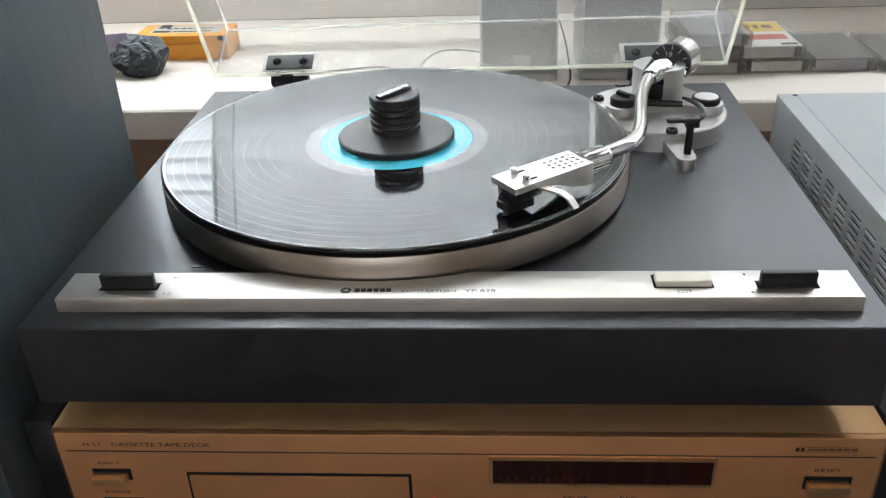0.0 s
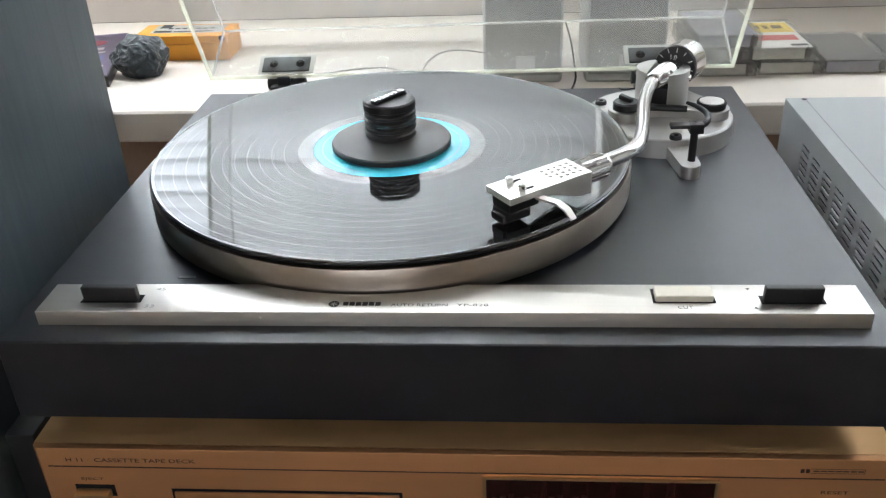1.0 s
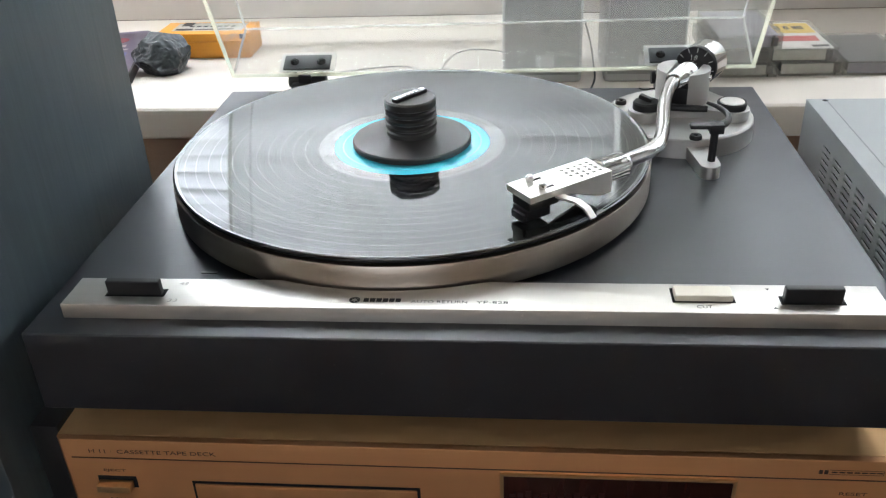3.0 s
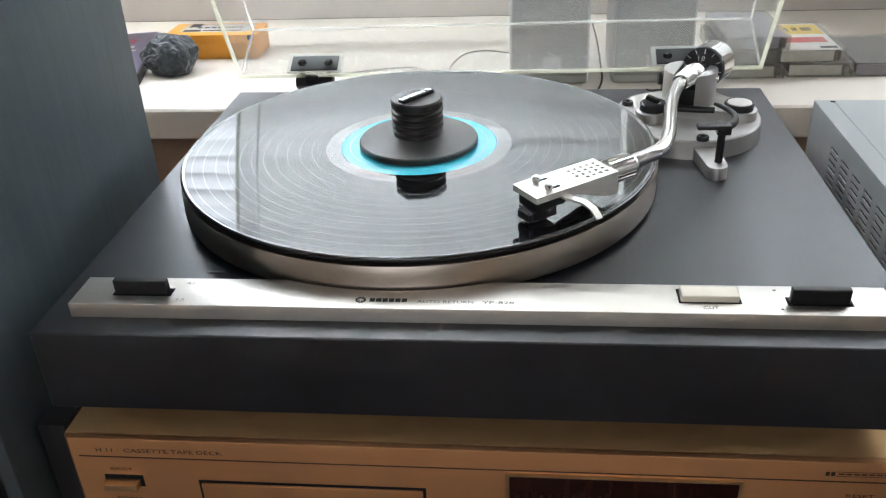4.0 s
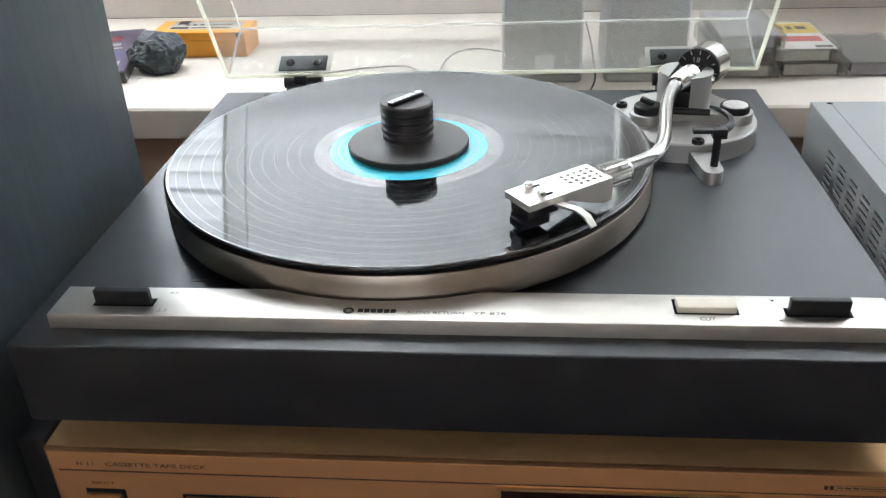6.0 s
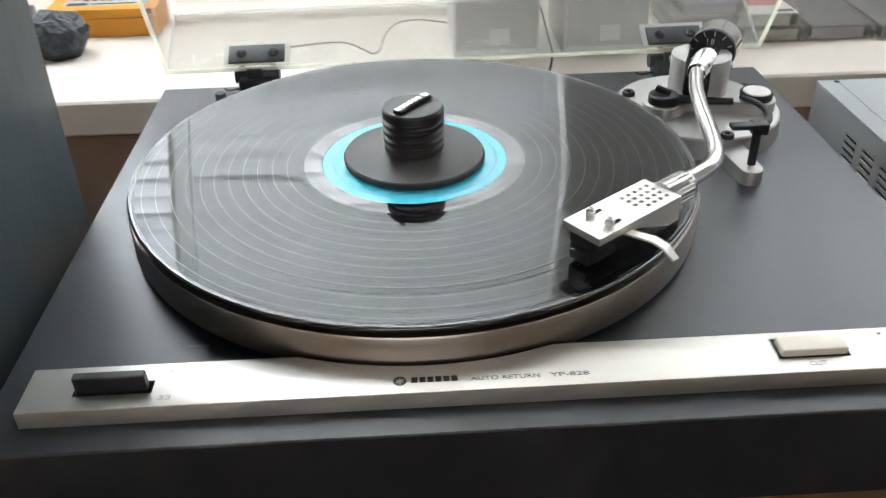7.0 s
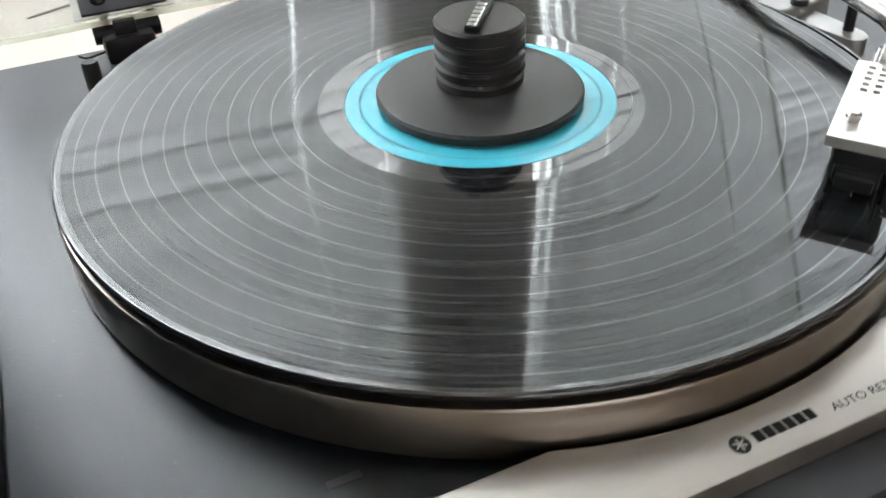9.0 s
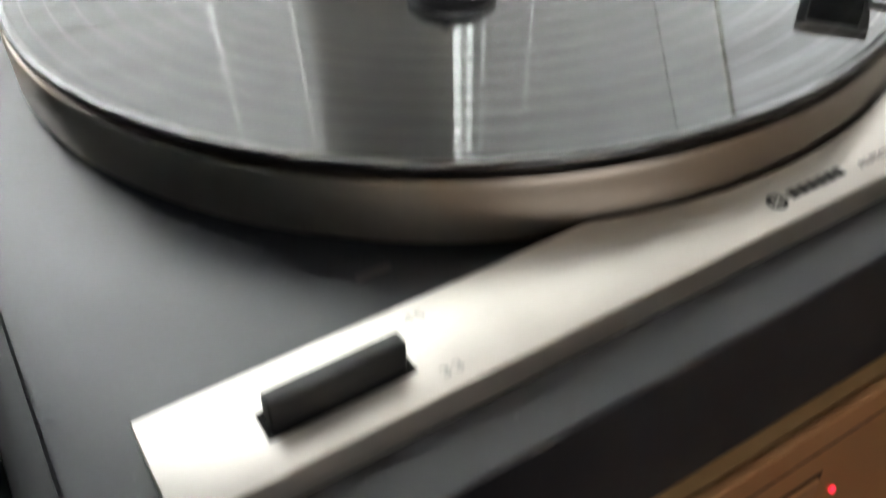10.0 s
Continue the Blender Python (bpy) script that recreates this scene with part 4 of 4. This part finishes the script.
for hx in (-0.1250, 0.1700):
    h = part("hinge", box(hx + 0.006, hx + 0.030, 0.152, 0.172, 0, 0.013, 0.003), BLACK, tt, "black dust cover hinge")
    part("hinge_barrel", tube([(hx + 0.003, 0.165, 0.0120), (hx + 0.034, 0.165, 0.0120)], 0.0050, 16), BLACK, h)
    part("hinge_tongue", box(hx + 0.0125, hx + 0.0225, 0.156, 0.1625, 0.010, 0.0195, 0.0008), BLACK, h)
    part("hinge_spring", tube([(hx + 0.007, 0.160, 0.0050), (hx - 0.001, 0.159, 0.0040), (hx - 0.004, 0.161, 0.0035), (hx - 0.006, 0.163, 0.0040)], 0.0006, 8), BLACK, h)
    pad = part("hinge_pad", box(hx - 0.0035, hx + 0.0425, LT + 0.0002, LT + 0.0016, 0.0004, 0.0215, 0.0006, m=LID), ACRYLIC_FOLD, h, "clear mounting pad of the lid")
    pad.visible_shadow = False
    part("hinge_plate", box(hx, hx + 0.039, LT + 0.0018, LT + 0.0032, 0.0012, 0.0170, 0.0005, m=LID), BLACK, h)
    for sx in (0.009, 0.031):
        c = LID @ Vector((hx + sx, LT + 0.0032, 0.0091))
        screw = part("hinge_screw", lathe([(0, 0), (0.0037, 0), (0.0034, 0.0010), (0.0022, 0.0019), (0, 0.0022)], 20, m=along(c, c + UP)), CHROME_DARK, h, "black cross-head screw")
        bm = box(-0.0018, 0.0018, -0.0003, 0.0003, 0.0015, 0.0023)
        box(-0.0003, 0.0003, -0.0018, 0.0018, 0.0015, 0.0023, bm=bm)
        bm.transform(along(c, c + UP))
        part("cross_slot", bm, HOLE, screw)
        part("stud", tube([LID @ Vector((hx + sx, LT + 0.0006, 0.0022)), LID @ Vector((hx + sx, LT - 0.0045, 0.0022))], 0.0019, 12), CHROME, h)

# ---- record and clamp ----
ZR = 0.0252
rec = thing("vinyl_record", (0, 0, 0.0230), "black vinyl long-playing record lying on the platter mat", "record")
prof = [(0.0036, 0.0230), (0.1476, 0.0230), (0.1476, ZR), (0.1470, ZR), (0.0622, ZR)]
part("grooved_side", lathe(prof + [(0.0600, ZR - 0.0001), (0.0600, 0.0231), (0.0036, 0.0231)], 200), VINYL, rec, "grooved black vinyl", 12)
part("lead_in", lathe([(0.1477, 0.0231), (0.1495, 0.0231), (0.1504, 0.0236), (0.1507, 0.0244), (0.1505, 0.0251), (0.1499, 0.02552), (0.1488, 0.02555), (0.1477, ZR)], 200), DEADWAX, rec, "smooth raised rim of the record", 40)
for g in (0.1437, 0.1368, 0.1292, 0.1217, 0.1143, 0.1072, 0.0996, 0.0921, 0.0846, 0.0768, 0.0690):
    part("track_gap", lathe([(g - 0.00029, ZR + 0.00002), (g - 0.00009, ZR + 0.000026), (g + 0.00009, ZR + 0.000026), (g + 0.00029, ZR + 0.00002)], 160), GAP, rec)
part("run_out", lathe([(0.0600, ZR - 0.0001), (0.0560, ZR - 0.0001), (0.0558, ZR - 0.00022), (0.0555, ZR - 0.0001), (0.0502, ZR - 0.0001), (0.0502, 0.0232), (0.0600, 0.0232), (0.0600, ZR - 0.0001)], 160), DEADWAX, rec, "", 10)
part("label", lathe([(0.0036, ZR), (0.0498, ZR), (0.0501, ZR - 0.0004), (0.0501, 0.0233), (0.0036, 0.0233), (0.0036, ZR)], 120), LABEL, rec, "bright blue paper label")
part("label_print", lathe([(0.0440, ZR + 0.00005), (0.0445, ZR + 0.00006), (0.0450, ZR + 0.00005)], 120), mat("teal_print", (0.03, 0.33, 0.45), 0.5), rec)

clamp = thing("record_clamp", (0, 0, ZR), "matt black record clamp with a ribbed grip on the record", "record clamp")
part("disc", lathe([(0, ZR), (0.0370, ZR), (0.0380, ZR + 0.0008), (0.0382, ZR + 0.0034), (0.0374, ZR + 0.0044), (0.0180, ZR + 0.0074), (0, ZR + 0.0078)], 120), MATTE, clamp)
zc = ZR + 0.0070
grip = [(0, zc), (0.0160, zc), (0.0160, zc + 0.0030)]
for k in range(4):
    z = zc + 0.0040 + k * 0.0044
    grip += [(0.0150, z), (0.0150, z + 0.0008), (0.0164, z + 0.0016), (0.0164, z + 0.0036)]
grip += [(0.0164, zc + 0.0225), (0.0154, zc + 0.0236), (0, zc + 0.0236)]
part("grip", lathe(grip, 72), MATTE, clamp, "ribbed black grip")
zt = zc + 0.0236
PL = Matrix.Translation((0, 0, zt)) @ Matrix.Rotation(radians(52), 4, "Z")
plq = part("badge", box(-0.0135, 0.0135, -0.0026, 0.0026, 0, 0.0022, 0.0006, m=PL), BLACK, clamp, "small black badge with raised silver bars")
bm = lathe([(0, 0.0022), (0.0021, 0.0022), (0.0021, 0.0027), (0, 0.0027)], 18, 0.0105, 0, m=PL)
for k in range(6):
    box(0.0066 - k * 0.0036 - 0.0027, 0.0066 - k * 0.0036, -0.0018, 0.0018, 0.0021, 0.0028, 0.0002, bm=bm, m=PL)
part("badge_bars", bm, CHROME, plq)

# ---- amplifier ----
AX0, AX1, AY0, AY1, AT, AB = 0.2884, 0.705, -0.235, 0.141, 0.0016, -0.188
amp = thing("amplifier", (0.5, -0.05, Z_TABLE), "grey enamelled metal amplifier case with slotted vents, beside the record player", "amplifier")
part("top_cover", box(AX0, AX1, AY0, AY1, AT - 0.0016, AT, 0.0006), GREY, amp)
cols = [0.0873 - 0.0239 * k for k in range(13)]
us = [-AY1] + [v for c in cols for v in (-c, -c + 0.0160)] + [-AY0]
rows_z = [-0.0390 + 0.0048 * k for k in range(6)]
vs = [AB] + [v for z in rows_z for v in (z - 0.0012, z + 0.0012)] + [AT - 0.0018]
holes = [(1 + 2 * i, 1 + 2 * j) for i in range(13) for j in range(6)]
SIDE = Matrix(((0, 0, -1, AX0 + 0.0002), (-1, 0, 0, 0), (0, 1, 0, 0), (0, 0, 0, 1)))
part("vented_side", sheet(us, vs, holes, 0.0012, SIDE), GREY, amp, "slotted grey side panel", 20)
# Dark block added behind the vent slots in place of the shade inside.
part("vent_shade", box(AX0 + 0.006, AX1 - 0.002, AY0 + 0.002, AY1 - 0.002, AB, AT - 0.003), HOLE, amp)
part("back_panel", box(AX0 + 0.0016, AX1, AY1 - 0.0014, AY1, AB, AT - 0.002), GREY, amp)
part("front_panel", box(AX0 - 0.004, AX1 + 0.004, AY0 - 0.012, AY0 - 0.0002, AB, AT + 0.002, 0.002), GREY, amp)
part("seam", box(0.3022, 0.3028, AY0 + 0.004, 0.1365, AT, AT + 0.0002), mat("grey_seam", (0.20, 0.21, 0.21), 0.5), amp)
part("cover_screw", lathe([(0, AT + 0.0002), (0.0016, AT + 0.0002), (0.0022, AT), (0, AT - 0.0004)], 16, 0.3015, 0.1372), HOLE, amp)
for fx in (AX0 + 0.05, AX1 - 0.05):
    for fy in (AY0 + 0.05, AY1 - 0.05):
        part("foot", lathe([(0, Z_TABLE), (0.016, Z_TABLE), (0.017, AB), (0, AB)], 20, fx, fy), RUBBER, amp)


# ---- on the windowsill ----
def mini_speaker(x0, x1, y0, top):
    s = thing("desk_speaker", ((x0 + x1) / 2, y0 + 0.05, Z_SILL), "small silver desk loudspeaker with a perforated grey grille on the windowsill", "speaker", "pair of desk speakers")
    part("case", box(x0, x1, y0, y0 + 0.10, Z_SILL, top, 0.006, 3), SPEAKER_SILVER, s)
    part("grille", box(x0 + 0.003, x1 - 0.003, y0 - 0.0025, y0 + 0.0004, Z_SILL + 0.010, top - 0.004, 0.0012), GRILLE, s, "perforated grey metal grille")
    part("plate", box(x0 + 0.036, x0 + 0.056, y0 - 0.0036, y0 - 0.0026, Z_SILL + 0.016, Z_SILL + 0.032, 0.0004), SPEAKER_SILVER, s)


mini_speaker(0.048, 0.1345, 0.415, 0.105)
mini_speaker(0.1590, 0.2455, 0.415, 0.105)


def cassette_case(x, y, z, card, turn, label, band=None, spine=None):
    """A cassette case: clear shell, folded card inside, and the cassette behind the card."""
    w, d, h = 0.0690, 0.1090, 0.0162
    c = thing("cassette_case", (0, 0, 0), label, "cassette case", "cassettes on the windowsill")
    part("shell", box(-w / 2, w / 2, 0, d, 0, h, 0.0012), CASE, c, "scratched clear plastic case")
    part("inlay_card", box(-w / 2 + 0.002, w / 2 - 0.004, 0.003, d - 0.003, h - 0.0026, h - 0.0018), card, c)
    part("card_spine", box(-w / 2 + 0.002, w / 2 - 0.012, 0.0016, 0.0026, 0.002, h - 0.003), spine or card, c)
    part("cassette", box(-w / 2 + 0.0035, w / 2 - 0.0035, 0.004, d - 0.006, 0.002, 0.0115, 0.001), CARD_DARK, c)
    part("hinge_rib", box(w / 2 - 0.0105, w / 2 - 0.0095, -0.0004, 0.0010, 0.0008, h - 0.0008), CASE, c)
    for k, (y0, y1, x0, x1, mm) in enumerate(band or ()):
        part("cover_print", box(x0, x1, y0, y1, h - 0.0017, h - 0.0015), mm, c)
    c.matrix_world = pose(x, y, z, 0, 0, turn)
    return c


H = 0.0163
cassette_case(0.3125, 0.4270, Z_SILL, CARD_DARK, 0.5, "clear smoky cassette case at the bottom of the stack", spine=CARD_GREY)
cassette_case(0.3052, 0.4265, Z_SILL + H, CARD_DARK, -0.6, "clear smoky cassette case in the middle of the stack")
cassette_case(0.3122, 0.4215, Z_SILL + 2 * H, CARD_LILAC, 1.5, "cassette case with a lilac card on top of the stack", spine=CARD_LILAC)
cassette_case(0.3846, 0.4306, Z_SILL, CARD_DARK, 0, "clear scuffed cassette case under the yellow one", spine=CARD_GREY)
cassette_case(0.3735, 0.4285, Z_SILL + H, CARD_WHITE, 1.0, "cassette case with a yellow, red and white card",
              band=[(0.062, 0.102, -0.031, 0.029, CARD_YELLOW), (0.030, 0.050, -0.031, 0.024, CARD_RED), (0.076, 0.090, -0.022, -0.016, INK), (0.076, 0.090, -0.012, -0.006, INK),
                    (0.076, 0.090, -0.002, 0.004, INK), (0.076, 0.090, 0.008, 0.020, INK), (0.008, 0.015, 0.010, 0.028, INK)], spine=CARD_GREY)
cassette_case(0.4548, 0.4304, Z_SILL, CARD_DARK, 0, "scratched smoky cassette case with a charcoal card", spine=CARD_LILAC)
cassette_case(0.5265, 0.4250, Z_SILL, CARD_DARK, -1, "scratched smoky cassette case at the end of the row")

ob_ = thing("orange_box", (-0.325, 0.565, Z_SILL), "flat orange card box with a printed lid on the windowsill", "box")
OX0, OX1, OY0, OY1, OZ = -0.3880, -0.2690, 0.524, 0.580, -0.0455
part("base", box(OX0 + 0.0005, OX1 - 0.0005, OY0 + 0.0005, OY1, Z_SILL, -0.0562, 0.0008), ORANGE, ob_)
olid = part("lid", box(OX0, OX1, OY0, OY1, -0.0557, OZ, 0.0012), ORANGE, ob_)
part("printed_label", box(OX0 + 0.016, OX1 - 0.012, OY0 + 0.014, OY1 - 0.006, OZ, OZ + 0.0003), CARD_GREY, olid)
bm = [(OX0 + 0.034 + 0.009 * k, OX0 + 0.040 + 0.009 * k, 0.001, 0.006) for k in range(7)]
bars(bm, Matrix.Translation((0, OY0 + 0.030, OZ + 0.0003)), INK, olid)
bars([(OX0 + 0.022, OX0 + 0.036, 0.006, 0.022), (OX0 + 0.045, OX0 + 0.095, -0.012, -0.008), (OX0 + 0.020, OX0 + 0.042, -0.014, -0.006)], Matrix.Translation((0, OY0 + 0.030, OZ + 0.0003)), INK, olid)
part("catch", box(-0.2800, -0.2730, OY0 - 0.0008, OY0 + 0.001, -0.0520, -0.0462), BLACK, olid)

bm = bmesh.new()
bmesh.ops.create_icosphere(bm, subdivisions=6, radius=1)
rng = random.Random(11)
planes = []
for k in range(30):
    d = Vector((rng.gauss(0, 1), rng.gauss(0, 1), rng.gauss(0, 1))).normalized()
    planes.append((d, rng.uniform(0.96, 1.12)))
for v in bm.verts:
    p = v.co.normalized()
    k = min([r / max(p.dot(d), 0.05) for d, r in planes] + [1.25])
    k += 0.06 * noise.noise(p * 2.2) - 0.10 * abs(noise.noise(p * 4.0)) - 0.020 * abs(noise.noise(p * 9 + Vector((3, 1, 0)))) + 0.006 * noise.noise(p * 17) + 0.003 * noise.noise(p * 34)
    v.co = Vector((p.x * 0.0308 * k, p.y * 0.026 * k, max(p.z * 0.0226 * k, -0.0207)))
bm.transform(pose(-0.3605, 0.476, Z_SILL + 0.0207, 0, 0, 12))
tagged(part("stone", bm, STONE, angle=22), "rough dark grey stone lying on the windowsill", "stone")

cd = thing("disc_case", (0, 0, 0), "purple printed film disc case lying beside the stone", "disc case")
part("case", box(-0.0675, 0.0675, -0.095, 0.095, 0, 0.0138, 0.0020), CARD_DARK, cd, "black plastic case")
cv = part("cover", box(-0.0655, 0.0655, -0.093, 0.093, 0.0139, 0.0143), CARD_PURPLE, cd)
part("cover_print", lathe([(0, 0.0144), (0.012, 0.0144), (0.012, 0.0146), (0, 0.0146)], 28, 0.034, 0.050), CARD_SPOT, cv)
bars([(-0.010, 0.014, 0.044, 0.058), (0.006, 0.046, 0.018, 0.028), (0.014, 0.050, 0.004, 0.009)], Matrix.Translation((0, 0, 0.0144)), CARD_GREY, cv)
bars([(-0.020, 0.052, -0.034, -0.008)], Matrix.Translation((0, 0, 0.0144)), CARD_BLUE, cv, "cover_picture")
bars([(0.004, 0.056, -0.084, -0.050)], Matrix.Translation((0, 0, 0.0144)), CARD_GREY, cv, "cover_picture")
cd.matrix_world = pose(-0.4725, 0.5016, Z_SILL, 0, 0, 14)

# thin cables on the sill
cab = tube([(-0.160, 0.452, Z_SILL + 0.0012), (-0.110, 0.472, Z_SILL + 0.0012), (-0.068, 0.4775, Z_SILL + 0.0012), (-0.045, 0.455, Z_SILL + 0.0012), (-0.034, 0.4385, Z_SILL + 0.0015),
            (-0.026, 0.452, Z_SILL + 0.0012), (-0.020, 0.500, Z_SILL + 0.0012), (-0.006, 0.535, Z_SILL + 0.0012), (0.020, 0.543, Z_SILL + 0.0012), (0.056, 0.524, Z_SILL + 0.0012)], 0.0009, 8)
tagged(part("thin_cable", cab, mat("grey_cable", (0.25, 0.24, 0.23), 0.5)), "thin grey cable winding over the windowsill", "cable")
cab = tube([(0.146, 0.56, Z_SILL + 0.030), (0.149, 0.50, Z_SILL + 0.022), (0.151, 0.46, Z_SILL + 0.006), (0.150, 0.425, Z_SILL + 0.0015), (0.142, 0.385, Z_SILL + 0.0015), (0.132, 0.352, Z_SILL + 0.0015),
            (0.128, 0.338, Z_SILL - 0.010), (0.127, 0.336, -0.17), (0.126, 0.34, -0.24)], 0.0011, 8)
tagged(part("black_cable", cab, BLACK), "thin black speaker cable running over the sill's edge", "cable")
